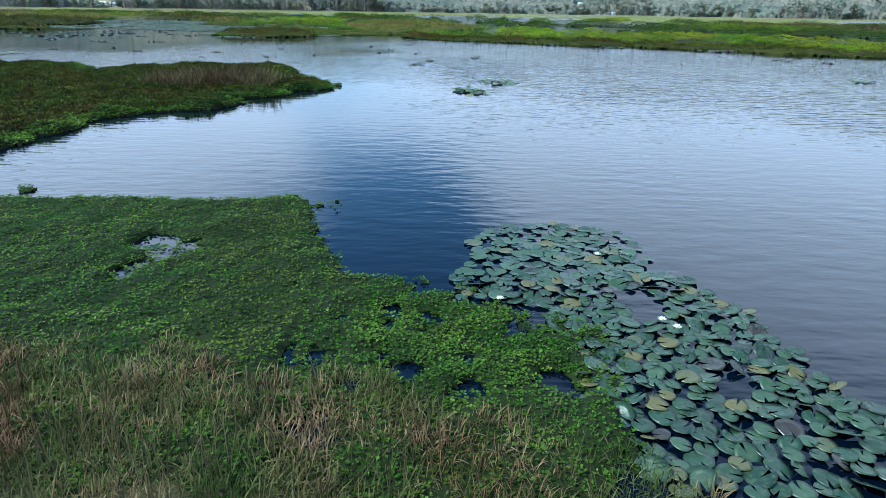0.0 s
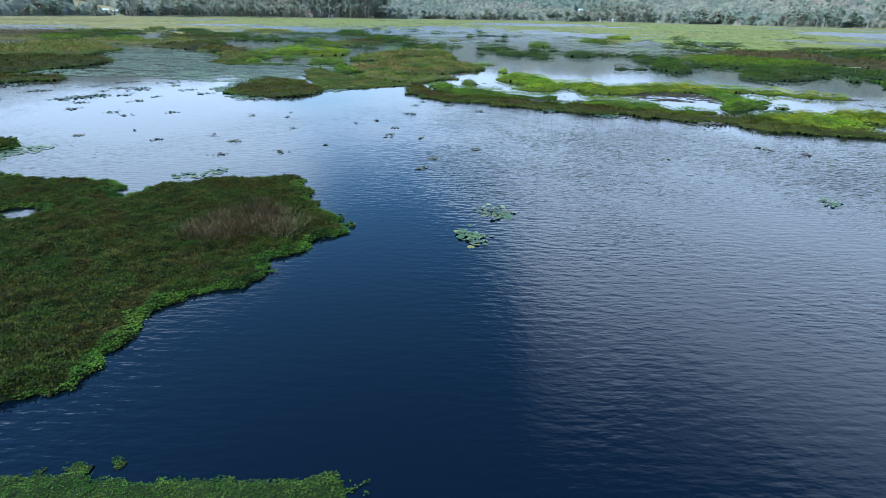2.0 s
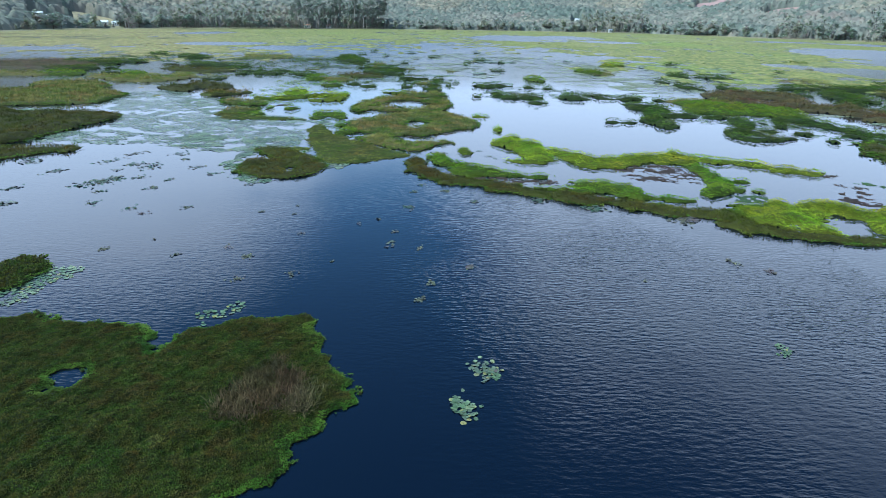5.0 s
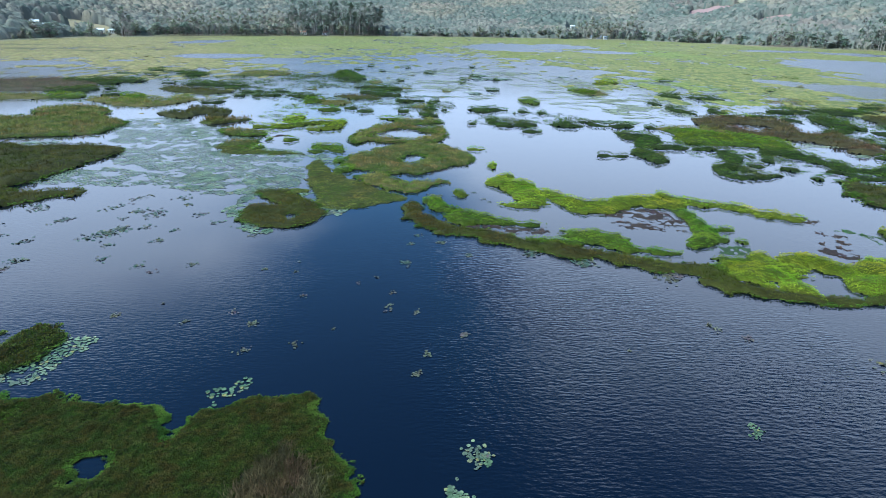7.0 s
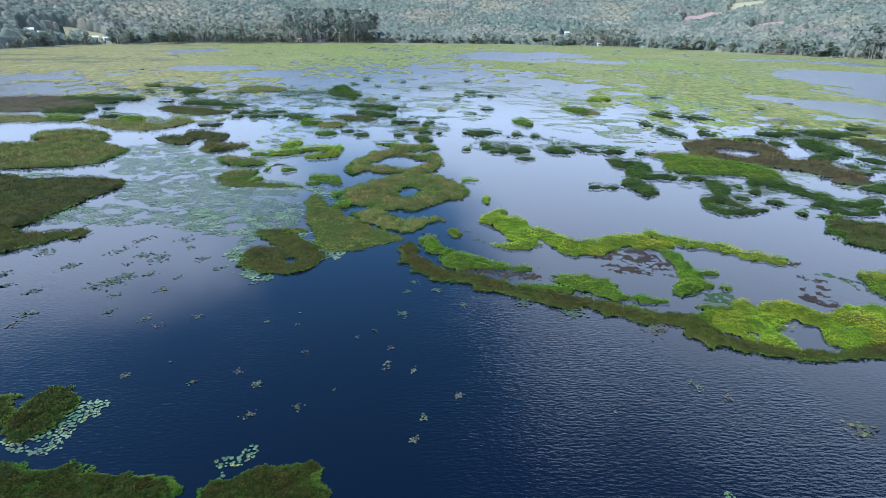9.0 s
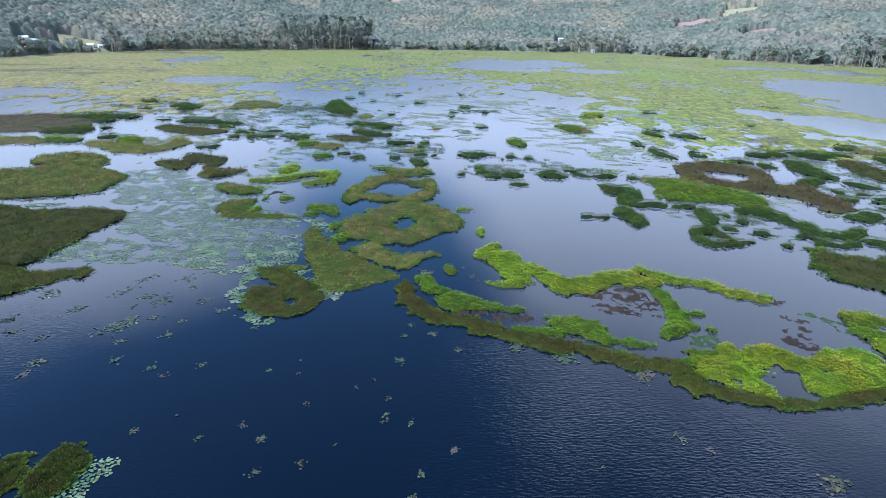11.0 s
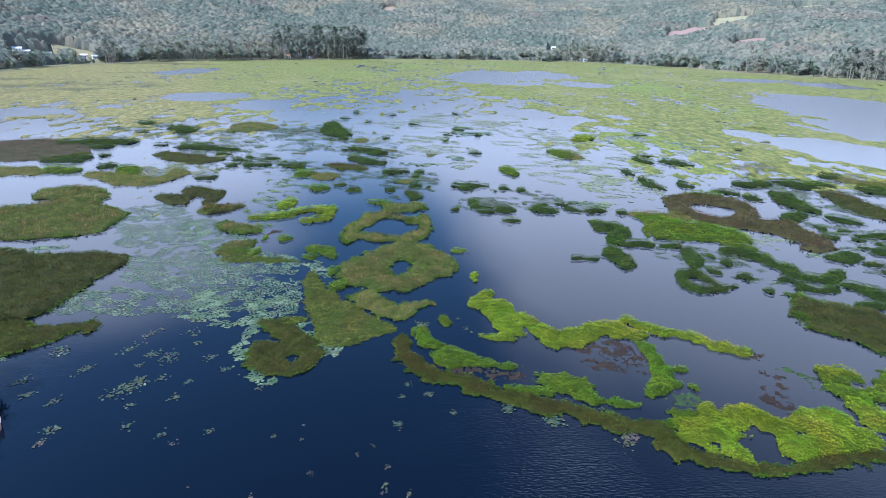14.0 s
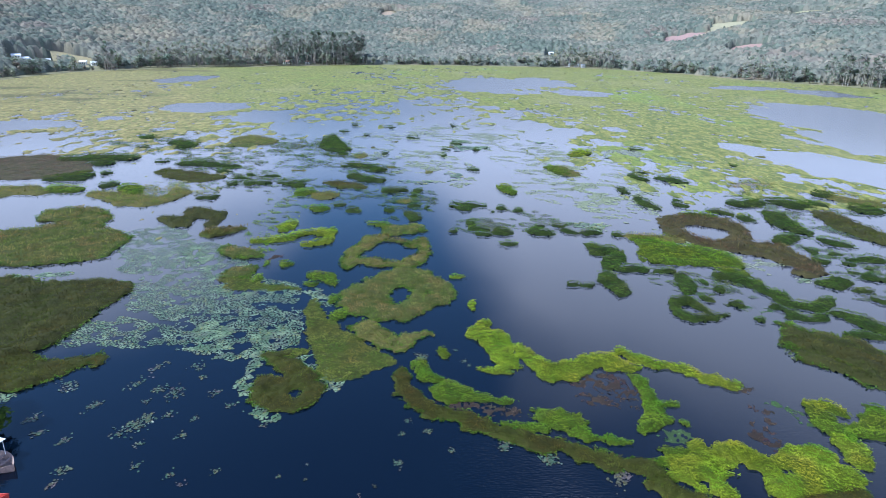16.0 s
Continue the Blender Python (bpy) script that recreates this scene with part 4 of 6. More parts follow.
isle("dark", [(60.0, 163.9, 1.3, 2.1), (60.1, 157.4, 1.9, 3.2), (61.6, 153.1, 1.5, 1.8)])
isle("dark", [(68.2, 194.4, 1.7, 1.9), (69.9, 188.2, 2.6, 2.7)])
isle("dark", [(69.2, 157.0, 1.9, 2.6)])
isle("dark", [(70.5, 162.2, 1.3, 1.4)])
isle("dark", [(77.9, 190.3, 3.7, 2.7), (80.1, 185.2, 3.3, 2.6)])
isle("dark", [(76.1, 149.9, 2.4, 1.8), (78.3, 148.2, 1.8, 2.3)])
isle("dark", [(86.1, 158.2, 2.9, 3.2), (91.6, 159.6, 3.2, 3.3)])
isle("dark", [(99.9, 161.8, 4.1, 2.0), (101.8, 155.4, 4.0, 2.5)])
isle("dark", [(107.4, 158.1, 4.0, 3.3)])
isle("olivegreen", [(119.8, 163.8, 4.2, 4.2), (124.1, 159.3, 4.1, 4.6)])
isle("dark", [(116.7, 169.3, 3.1, 3.7)])
isle("scrub", [(53.6, 73.2, 1.6, 2.6), (55.6, 71.2, 2.0, 2.8), (57.2, 68.7, 1.9, 2.2), (58.5, 66.1, 1.9, 1.5)])
isle("reed", [(58.3, 132.8, 2.4, 3.8), (58.7, 127.3, 3.2, 2.2), (62.1, 124.8, 4.5, 2.1)])
isle("lime", [(33.4, 51.4, 1.0, 0.9), (34.5, 50.2, 1.2, 1.3), (35.5, 49.0, 1.1, 1.2)])
isle("lime", [(33.3, 51.2, 0.9, 0.9), (32.1, 50.9, 1.0, 1.2), (31.5, 49.3, 0.9, 1.2), (30.2, 48.6, 0.9, 1.3)])
# left shore meadows
isle("scrub", [(-74.1, 87.1, 9.6, 15.3), (-62.1, 87.4, 7.0, 9.9), (-58.9, 94.9, 7.1, 6.1), (-53.3, 96.0, 2.5, 3.3), (-56.2, 80.1, 4.1, 6.4), (-58.9, 76.5, 4.7, 6.1)])
isle("rush", [(-59.9, 68.8, 6.5, 7.0), (-52.9, 67.8, 5.0, 4.3), (-48.6, 69.1, 2.9, 2.3), (-46.8, 71.3, 1.2, 1.2), (-44.9, 72.1, 1.1, 1.6), (-44.0, 70.5, 1.0, 1.0)])
isle("brown", [(-143.5, 198.3, 8.5, 20.5), (-134.5, 207.1, 8.1, 17.2), (-120.4, 198.3, 7.8, 14.1), (-110.7, 193.5, 4.8, 9.0), (-125.0, 188.3, 8.3, 6.8)])
isle("dark", [(-106.6, 188.9, 4.2, 4.3), (-108.5, 182.8, 6.2, 2.4)])
isle("dark", [(-122.0, 215.1, 5.3, 5.5), (-116.1, 218.9, 6.7, 5.7), (-105.0, 218.3, 5.0, 4.5)])
isle("dark", [(-109.0, 208.1, 4.6, 4.1)])
isle("olivegreen", [(-118.7, 165.4, 5.9, 8.1), (-113.3, 168.9, 5.7, 5.6), (-106.4, 165.5, 2.7, 3.4)])
isle("green", [(-104.2, 170.5, 3.1, 3.6), (-98.1, 169.3, 2.7, 3.5)])
isle("olive", [(-85.9, 145.8, 7.8, 4.3), (-88.6, 139.9, 3.1, 2.5), (-77.3, 142.2, 1.8, 2.1), (-80.9, 129.3, 8.4, 5.7), (-86.8, 127.0, 7.1, 5.1), (-72.2, 124.2, 6.8, 7.7), (-65.1, 120.2, 2.3, 6.5), (-77.2, 114.6, 8.6, 7.0), (-68.4, 114.4, 5.2, 4.2), (-90.7, 118.4, 6.6, 10.4)])
isle("olivegreen", [(-90.7, 165.3, 2.5, 2.7), (-84.2, 162.9, 3.6, 4.6), (-77.6, 158.0, 4.0, 6.3), (-72.7, 156.8, 4.0, 5.6), (-69.6, 160.0, 3.5, 4.5), (-67.7, 166.1, 2.7, 4.8), (-70.9, 171.6, 1.6, 1.5)])
isle("green", [(-84.8, 172.7, 3.0, 3.7), (-80.5, 166.3, 2.7, 3.4)])
isle("dark", [(-91.7, 175.5, 3.0, 3.8)])
isle("scrub", [(-62.2, 141.0, 1.7, 2.6), (-57.6, 137.6, 2.5, 3.9), (-54.7, 135.7, 1.0, 1.9), (-57.8, 147.6, 2.2, 2.8), (-54.4, 145.5, 3.3, 3.3), (-50.1, 142.9, 1.9, 3.7), (-49.8, 136.3, 1.3, 2.4)])
isle("rush", [(-46.6, 129.4, 2.2, 3.1), (-43.5, 131.7, 2.4, 2.3)])
isle("dark", [(-60.4, 161.5, 1.8, 1.3), (-56.9, 162.3, 0.9, 2.6)])
isle("rush", [(-83.7, 196.3, 2.6, 4.7), (-76.1, 190.3, 4.8, 6.2), (-67.8, 186.3, 4.7, 5.9), (-64.1, 188.1, 2.4, 4.3)])
isle("dark", [(-79.3, 209.6, 5.3, 4.2), (-73.0, 207.8, 3.4, 4.1), (-65.5, 205.0, 5.2, 2.0)])
isle("dark", [(-90.8, 212.2, 2.3, 2.1)])
isle("olive", [(-71.4, 252.2, 6.3, 8.9), (-66.0, 258.6, 5.5, 6.2), (-76.7, 247.2, 2.9, 4.3)])
isle("dark", [(-93.7, 244.7, 4.1, 5.6), (-101.2, 253.1, 2.9, 4.5)])
isle("dark", [(-64.8, 196.1, 2.5, 1.9)])
isle("dark", [(-55.5, 191.9, 2.3, 1.8)])
isle("dark", [(-56.7, 186.6, 3.1, 1.7)])
isle("dark", [(-47.9, 189.5, 3.5, 1.8)])
isle("dark", [(-52.0, 178.5, 2.1, 3.1)])
isle("dark", [(-48.3, 180.2, 2.8, 2.4)])
isle("dark", [(-56.9, 178.3, 1.5, 2.4)])
isle("dark", [(-42.5, 180.4, 2.3, 1.6), (-36.9, 177.5, 2.0, 3.1)])
isle("green", [(-33.5, 167.9, 3.0, 3.5)])
isle("dark", [(-109.6, 240.8, 2.7, 2.7)])
isle("dark", [(-117.3, 264.7, 4.1, 4.9)])
isle("dark", [(-100.3, 191.8, 2.2, 2.7)])
# scattered islets towards the open marsh
isle("olivegreen", [(46.6, 204.5, 3.9, 5.0), (48.9, 196.1, 3.4, 3.7)])
isle("olivegreen", [(-23.1, 227.0, 2.5, 5.9)])
isle("olivegreen", [(-74.4, 263.5, 7.0, 11.1), (-65.6, 256.3, 5.5, 7.5)])
isle("dark", [(-40.7, 261.8, 2.4, 18.4), (-33.1, 240.0, 5.3, 5.2)])
isle("rush", [(-27.4, 181.0, 3.4, 2.4), (-23.3, 178.0, 4.0, 3.9), (-18.4, 175.1, 2.0, 2.3)])
isle("dark", [(-22.6, 191.6, 2.3, 3.6), (-17.7, 186.5, 3.0, 4.3), (-13.1, 184.1, 1.7, 2.5)])
isle("dark", [(-25.6, 211.2, 1.6, 2.2), (-19.4, 207.2, 2.9, 3.1), (-14.2, 200.4, 2.2, 2.0)])
isle("dark", [(-9.9, 170.9, 2.3, 2.9), (-5.9, 172.5, 1.5, 2.2)])
isle("dark", [(-1.8, 171.1, 1.5, 2.9)])
isle("dark", [(-2.5, 164.7, 1.1, 2.1)])
isle("olivegreen", [(-5.5, 158.7, 2.1, 2.6)])
isle("dark", [(-2.4, 154.3, 2.1, 1.8)])
isle("dark", [(0.8, 153.2, 1.0, 1.2)])
isle("dark", [(8.9, 157.1, 1.4, 1.3), (13.2, 154.8, 3.1, 1.8)])
isle("dark", [(7.9, 153.4, 1.3, 1.2), (10.7, 151.1, 1.9, 1.8)])
isle("dark", [(20.0, 152.0, 1.6, 1.8)])
isle("dark", [(17.7, 148.4, 0.7, 1.7)])
isle("dark", [(24.8, 150.3, 1.3, 1.8)])
isle("green", [(24.0, 175.1, 2.2, 4.6), (25.0, 169.9, 1.5, 2.9)])
isle("green", [(43.4, 205.1, 2.0, 4.1), (45.8, 198.2, 2.7, 3.9)])
isle("dark", [(11.2, 138.1, 1.5, 2.0)])
isle("dark", [(11.5, 133.7, 2.0, 1.4), (13.8, 132.8, 1.2, 0.9)])
isle("dark", [(12.5, 129.6, 1.4, 1.3), (14.9, 128.3, 1.4, 0.9)])
isle("dark", [(17.8, 131.1, 2.5, 2.8)])
isle("dark", [(16.7, 133.3, 1.1, 1.4)])
isle("dark", [(25.6, 131.7, 2.0, 2.8), (27.9, 129.9, 2.2, 1.8)])
isle("dark", [(27.0, 135.5, 1.7, 1.5)])
isle("dark", [(31.8, 136.1, 1.5, 1.5)])
isle("dark", [(32.9, 132.3, 1.4, 1.9), (34.6, 130.9, 0.9, 1.4)])
isle("dark", [(36.6, 130.9, 1.2, 1.8), (39.4, 131.0, 1.8, 1.4)])
isle("dark", [(43.9, 129.3, 1.4, 1.4)])
isle("dark", [(-0.5, 131.6, 1.4, 1.4)])
isle("dark", [(6.8, 131.7, 1.0, 1.4)])
isle("dark", [(18.5, 122.4, 2.4, 1.2)])
isle("olivegreen", [(-27.5, 164.7, 3.9, 4.8)])
isle("dark", [(-22.3, 154.4, 1.6, 1.8)])
isle("lime", [(58.5, 232.1, 3.1, 3.9), (63.2, 237.7, 2.7, 5.4)])
isle("mud", [(21.7, 65.7, 3.0, 2.0), (24.1, 63.7, 3.3, 2.5), (24.6, 60.8, 2.5, 1.8), (20.6, 61.7, 2.1, 1.1)])
isle("mud", [(40.4, 57.9, 1.0, 2.1)])
isle("mud", [(38.0, 54.0, 1.4, 2.1)])
isle("mud", [(38.5, 51.9, 1.3, 1.1)])
isle("mud", [(40.4, 64.2, 1.2, 1.5)])
isle("mud", [(3.0, 60.0, 4.1, 1.0), (8.3, 58.7, 2.7, 0.9)])
isle("slime", [(27.9, 53.9, 1.8, 1.3)])
isle("slime", [(44.6, 57.4, 1.4, 1.9)])
isle("slime", [(42.7, 60.0, 0.8, 0.8)])
isle("slime", [(55.7, 88.3, 2.1, 1.3)])
isle("slime", [(53.6, 89.0, 1.3, 1.3)])

drift = random.Random(19)
for i in range(30):
    y = drift.uniform(190, 320)
    x = y * drift.choice((drift.uniform(-0.30, 0.10), drift.uniform(-0.30, 0.10), drift.uniform(0.30, 0.62)))
    a = drift.uniform(0.6, 1.8) * (0.6 + y / 250)
    isle(drift.choice(("dark", "dark", "dark", "olivegreen")), [(x, y, a, drift.uniform(0.7, 1.5) * (0.6 + y / 200)), (x + drift.uniform(-2, 2) * a, y + drift.uniform(-2, 2), 0.7 * a, 0.8)])

# ---- far marsh ----
PONDS = [(268, 415, 29, 35), (260, 363, 30, 55), (247, 304, 25, 66), (134, 254, 9, 11), (144, 232, 13, 14), (150, 208, 16, 24), (165, 198, 16, 30), (68, 629, 42, 89), (124, 657, 25, 63), (133, 524, 18, 24), (-232, 635, 21, 43), (-133, 388, 18, 23), (-91, 345, 17, 21), (-192, 299, 14, 13), (321, 610, 37, 26), (355, 563, 23, 39), (227, 312, 24, 117), (202, 269, 23, 51)]


def marsh_field(x, y):
    """Below 0 where the marsh grows: dense far off, breaking up into flecks towards the open lake."""
    u = x / np.maximum(y, 1.0)
    start = np.interp(u, [-0.9, -0.45, -0.25, -0.1, 0.0, 0.17, 0.27, 0.38, 0.55, 0.9], [210, 260, 290, 350, 390, 320, 240, 208, 186, 165])
    d = (y - start) / start
    dens = np.where(d < 0, np.clip(-0.16 + 1.5 * d, -0.8, 0.6), np.clip(-0.16 + 1.15 * d, -0.2, np.interp(u, [-0.9, -0.30, -0.12, 0.05, 0.3, 0.9], [0.48, 0.42, 0.27, 0.24, 0.32, 0.28])))
    n = fbm(x, y * 0.5, 5.2, 21, 5) * 0.85 + 0.42 * fbm(x, y * 0.6, 60, 22, 3) + 0.35 * fbm(x, y * 0.5, 1.6, 23, 3)
    f = -(dens + n)
    for cx, cy, a, b in PONDS:
        q = 1.2 - np.sqrt(((x - cx) / a) ** 2 + ((y - cy) / b) ** 2) + 0.50 * fbm(x, y * 0.6, 26, 31, 3) + 0.40 * fbm(x, y * 0.4, 6, 32, 4)
        f = np.maximum(f, q * 1.6)
    edge = np.hypot(x, y) - shore_radius(np.arctan2(x, y))
    f = np.where(edge > -60, np.minimum(f, -0.2 + 0.3 * fbm(x, y * 0.5, 12, 33, 3)), f)
    return np.maximum(f, (edge - 25) * 0.05)


uu = np.arange(-0.86, 0.86, 0.0018)
yy = 42.0 / np.arange(42.0 / 118, 42.0 / 1080, -0.0008)
U, Y = np.meshgrid(uu, yy)
X = U * Y
mf = marsh_field(X, Y)
v, f = sheet(mf * 6.0, X, Y, lambda d, x, y: 0.05 + np.clip(d * 0.03, 0, 0.12) + 0.10 * (1 + fbm(x, y, 6, 41, 3)) * np.clip(d, 0, 1), -0.02)
marsh = thing("marsh", "wide yellow-green marsh of floating grass and water weed", "marsh", kind="stuff")
part("marsh_bed", mesh("marsh_bed", v, f, M["marsh_bed"], True), marsh, kind="stuff")
rng = np.random.default_rng(5)
k = rng.integers(0, len(f), 9000)
c = v[f[k]].mean(axis=1) + rng.normal(0, 0.6, (len(k), 3)) * (1, 1, 0)
c = c[(c[:, 1] < 700)]
vv, ff = leaves(c, 0.0022 * c[:, 1], 3, (0.0, 0.35), 0.35, rng)
part("tussocks", mesh("tussocks", vv, ff, M["marsh"]), marsh, kind="stuff")

# ---- lily pads ----
def pad_mesh(rng, sides=16):
    """A round floating leaf with a notch, its rim a little raised and uneven, its underside closed."""
    bm = bmesh.new()
    a0 = rng.uniform(0, 6.28)
    cut = 0.16
    ang = [a0 + cut + (2 * math.pi - 2 * cut) * i / (sides - 1) for i in range(sides)]
    wob = [1 + 0.05 * math.sin(3 * a + a0) + rng.uniform(-0.03, 0.03) for a in ang]
    top, mid, low = [], [], []
    for a, w in zip(ang, wob):
        lift = 0.03 + 0.06 * max(0.0, math.sin(2 * a + a0)) + rng.uniform(0, 0.02)
        mid.append(bm.verts.new((0.6 * w * math.cos(a), 0.6 * w * math.sin(a), 0.015)))
        top.append(bm.verts.new((w * math.cos(a), w * math.sin(a), lift)))
        low.append(bm.verts.new((0.97 * w * math.cos(a), 0.97 * w * math.sin(a), lift - 0.04)))
    hub = bm.verts.new((0, 0, 0.0))
    for i in range(sides - 1):
        bm.faces.new((hub, mid[i], mid[i + 1]))
        bm.faces.new((mid[i], top[i], top[i + 1], mid[i + 1]))
        bm.faces.new((top[i], low[i], low[i + 1], top[i + 1]))
    return from_bm("pad", bm, M["pad"], True)


def flower(parent, at, size):
    """An open white water lily: two rings of pointed petals round a yellow heart."""
    ob = part("flower", None, parent, "open white water lily flower")
    ob.location = at
    bm = bmesh.new()
    for ring, (n, el, ln) in enumerate(((9, 0.35, 1.0), (7, 0.85, 0.8))):
        for i in range(n):
            a = 2 * math.pi * (i + 0.5 * ring) / n
            d = Vector((math.cos(a) * math.cos(el), math.sin(a) * math.cos(el), math.sin(el)))
            s = Vector((-math.sin(a), math.cos(a), 0)) * 0.16 * size
            q = [bm.verts.new(p) for p in (Vector((0, 0, 0)), d * 0.5 * size + s, d * ln * size, d * 0.5 * size - s)]
            bm.faces.new(q)
    part("petals", from_bm("petals", bm, M["petal"]), ob)
    bm = bmesh.new()
    bmesh.ops.create_cone(bm, segments=8, radius1=0.16 * size, radius2=0.22 * size, depth=0.3 * size, cap_ends=True)
    bmesh.ops.translate(bm, verts=bm.verts, vec=(0, 0, 0.2 * size))
    part("heart", from_bm("heart", bm, M["pistil"]), ob, "yellow flower heart")


rng = random.Random(11)
PADS = [pad_mesh(rng) for _ in range(7)]
lily_bed = thing("lily_bed", "crowded grey-green water lily pads with white flowers beside a weed mat", "water lilies", (1.5, 4.5, 0))
NEAR = [(1.27, 6.33, 0.93, 0.70), (0.85, 5.60, 0.62, 0.75), (1.39, 5.18, 0.79, 0.87), (1.78, 4.46, 0.70, 0.79), (1.85, 3.72, 0.72, 0.60), (2.05, 3.23, 0.65, 0.56), (1.58, 2.78, 0.70, 0.29), (1.22, 3.05, 0.34, 0.34), (1.22, 3.55, 0.30, 0.40)]
GAPS = [(1.78, 4.95, 0.16, 0.26), (2.02, 3.66, 0.10, 0.15)]
rng = random.Random(12)
nr = np.random.default_rng(12)
px, py, pr = nr.uniform(0.1, 3.1, 30000), nr.uniform(2.4, 7.2, 30000), nr.uniform(0.055, 0.100, 30000)
fits = (ellipse_field(px, py, NEAR) + 0.42 * fbm(px, py, 0.6, 4, 3) < 0) & (ellipse_field(px, py, GAPS, False) > 0.05)
done = []
for x, y, r in zip(px[fits].tolist(), py[fits].tolist(), pr[fits].tolist()):
    if len(done) < 800 and not any((x - a) ** 2 + (y - b) ** 2 < ((0.72 + 0.26 * (y > 5.6)) * (r + c)) ** 2 for a, b, c in done):
        done.append((x, y, r))
done.sort(key=lambda q: q[1])
for i, (x, y, r) in enumerate(done[:300]):
    ob = part("pad", PADS[i % 7], lily_bed)
    tilt = 26 if rng.random() < 0.3 else 7
    ob.matrix_basis = pose(x - 1.5, y - 4.5, 0.012 + 0.02 * rng.random(), rng.uniform(-tilt, tilt), rng.uniform(-tilt, tilt), rng.uniform(0, 360)) @ Matrix.Scale(r, 4)
for fx, fy in ((0.5, 4.9), (1.6, 6.0), (1.8, 4.55), (1.88, 4.42)):
    flower(lily_bed, (fx - 1.5, fy - 4.5, 0.07), 0.042 if fy > 3.5 else 0.034)


def pads_joined(points, radius, rng, sides=9):
    """Many simple notched pads as arrays."""
    n = len(points)
    a = np.linspace(0.2, 2 * np.pi - 0.2, sides)[None, :] + rng.uniform(0, 6.28, n)[:, None]
    r = radius * rng.uniform(0.6, 1.15, n)[:, None] * rng.uniform(0.9, 1.1, (n, sides))
    tx, ty = rng.normal(0, 0.10, (2, n, 1))
    dx, dy = r * np.cos(a), r * np.sin(a)
    rim = np.stack([points[:, :1] + dx, points[:, 1:2] + dy, points[:, 2:3] + np.abs(tx * dx + ty * dy)], -1)
    v = np.concatenate([points[:, None, :], rim], 1).reshape(-1, 3)
    o = (np.arange(n) * (sides + 1))[:, None, None]
    i = np.arange(1, sides)
    f = (np.stack([0 * i, i, i + 1], 1)[None] + o).reshape(-1, 3)
    return v, f


rest = np.array([(x - 1.5, y - 4.5, 0.02) for x, y, r in done[300:]])
if len(rest):
    v, f = pads_joined(rest, 0.1, np.random.default_rng(2), 14)
    part("pads", mesh("pads", v, f, M["pad"]), lily_bed, kind="stuff")


def lily_field(chain, spacing, radius, cover):
    """A field of floating pads, gathered in drifts."""
    if spacing < 0.5:
        spacing, radius = 0.78 * spacing, 0.80 * radius
    rng = np.random.default_rng(int(abs(chain[0][0]) * 97 + chain[0][1] * 13))
    x0, x1 = min(e[0] - e[2] for e in chain), max(e[0] + e[2] for e in chain)
    y0, y1 = min(e[1] - e[3] for e in chain), max(e[1] + e[3] for e in chain)
    px, py, d = scatter(lambda x, y: ellipse_field(x, y, chain), (x0, x1, y0, y1), spacing, rng)
    soft = np.clip(-d / (spacing * 5), 0, 1)
    k = (0.5 + 0.75 * fbm(px, py, spacing * 11, 14, 4) < cover * (0.35 + 0.65 * soft)) & (fbm(px, py, spacing * 5, 16, 2) > -0.33)
    pts = np.stack([px, py, 0.012 + 0.02 * rng.random(len(px))], 1)[k]
    if len(pts) < 4:
        return
    c = pts.mean(axis=0) * (1, 1, 0)
    v, f = pads_joined(pts - c, radius, rng, 7)
    top = thing("lily_field", "drifts of small grey-green lily pads floating on the lake", "water lilies", tuple(c), group="lily fields", kind="stuff")
    part("pads", mesh("pads", v, f, M["field_pad"]), top, kind="stuff")


def flecks(kind, chain, grain, cover):
    """Low sprigs and pads in many little drifts between the islands."""
    rng = np.random.default_rng(int(abs(chain[0][0]) * 61 + chain[0][1] * 7))
    x0, x1 = min(e[0] - e[2] for e in chain), max(e[0] + e[2] for e in chain)
    y0, y1 = min(e[1] - e[3] for e in chain), max(e[1] + e[3] for e in chain)
    s = 0.0032 * float(np.mean([e[1] for e in chain]))
    px, py, d = scatter(lambda x, y: ellipse_field(x, y, chain), (x0, x1, y0, y1), s * 1.15, rng)
    ease = np.clip(-d / (3 * grain), 0, 1)
    k = 0.5 + 0.8 * fbm(px + 0.5 * py, py * 1.3, grain * 1.5, 83, 3) + 0.35 * fbm(px, py, grain * 7, 84, 2) < cover * (0.55 + 0.45 * ease)
    if k.sum() < 4:
        return
    pts = np.stack([px, py, 0.03 + 0.3 * s * rng.random(len(px))], 1)[k]
    c = pts.mean(axis=0) * (1, 1, 0)
    if kind == "pale":
        top = thing("pad_drift", "thin drifts of pale green pads on open water", "water lilies", tuple(c), group="pad drifts", kind="stuff")
        pts[:, 2] = 0.015
        v, f = pads_joined(pts - c, s * 0.62, rng, 7)
        part("pads", mesh("pads", v, f, M["pale_pad"]), top, kind="stuff")
    else:
        top = thing("weed_drift", "small scattered tufts of dark water weed between the islets", "water weed", tuple(c), group="weed drifts", kind="stuff")
        v, f = leaves(pts - c, s * 0.75, 4, (0.0, 0.4), 0.36, rng)
        part("sprigs", mesh("sprigs", v, f, M[kind]), top, kind="stuff")


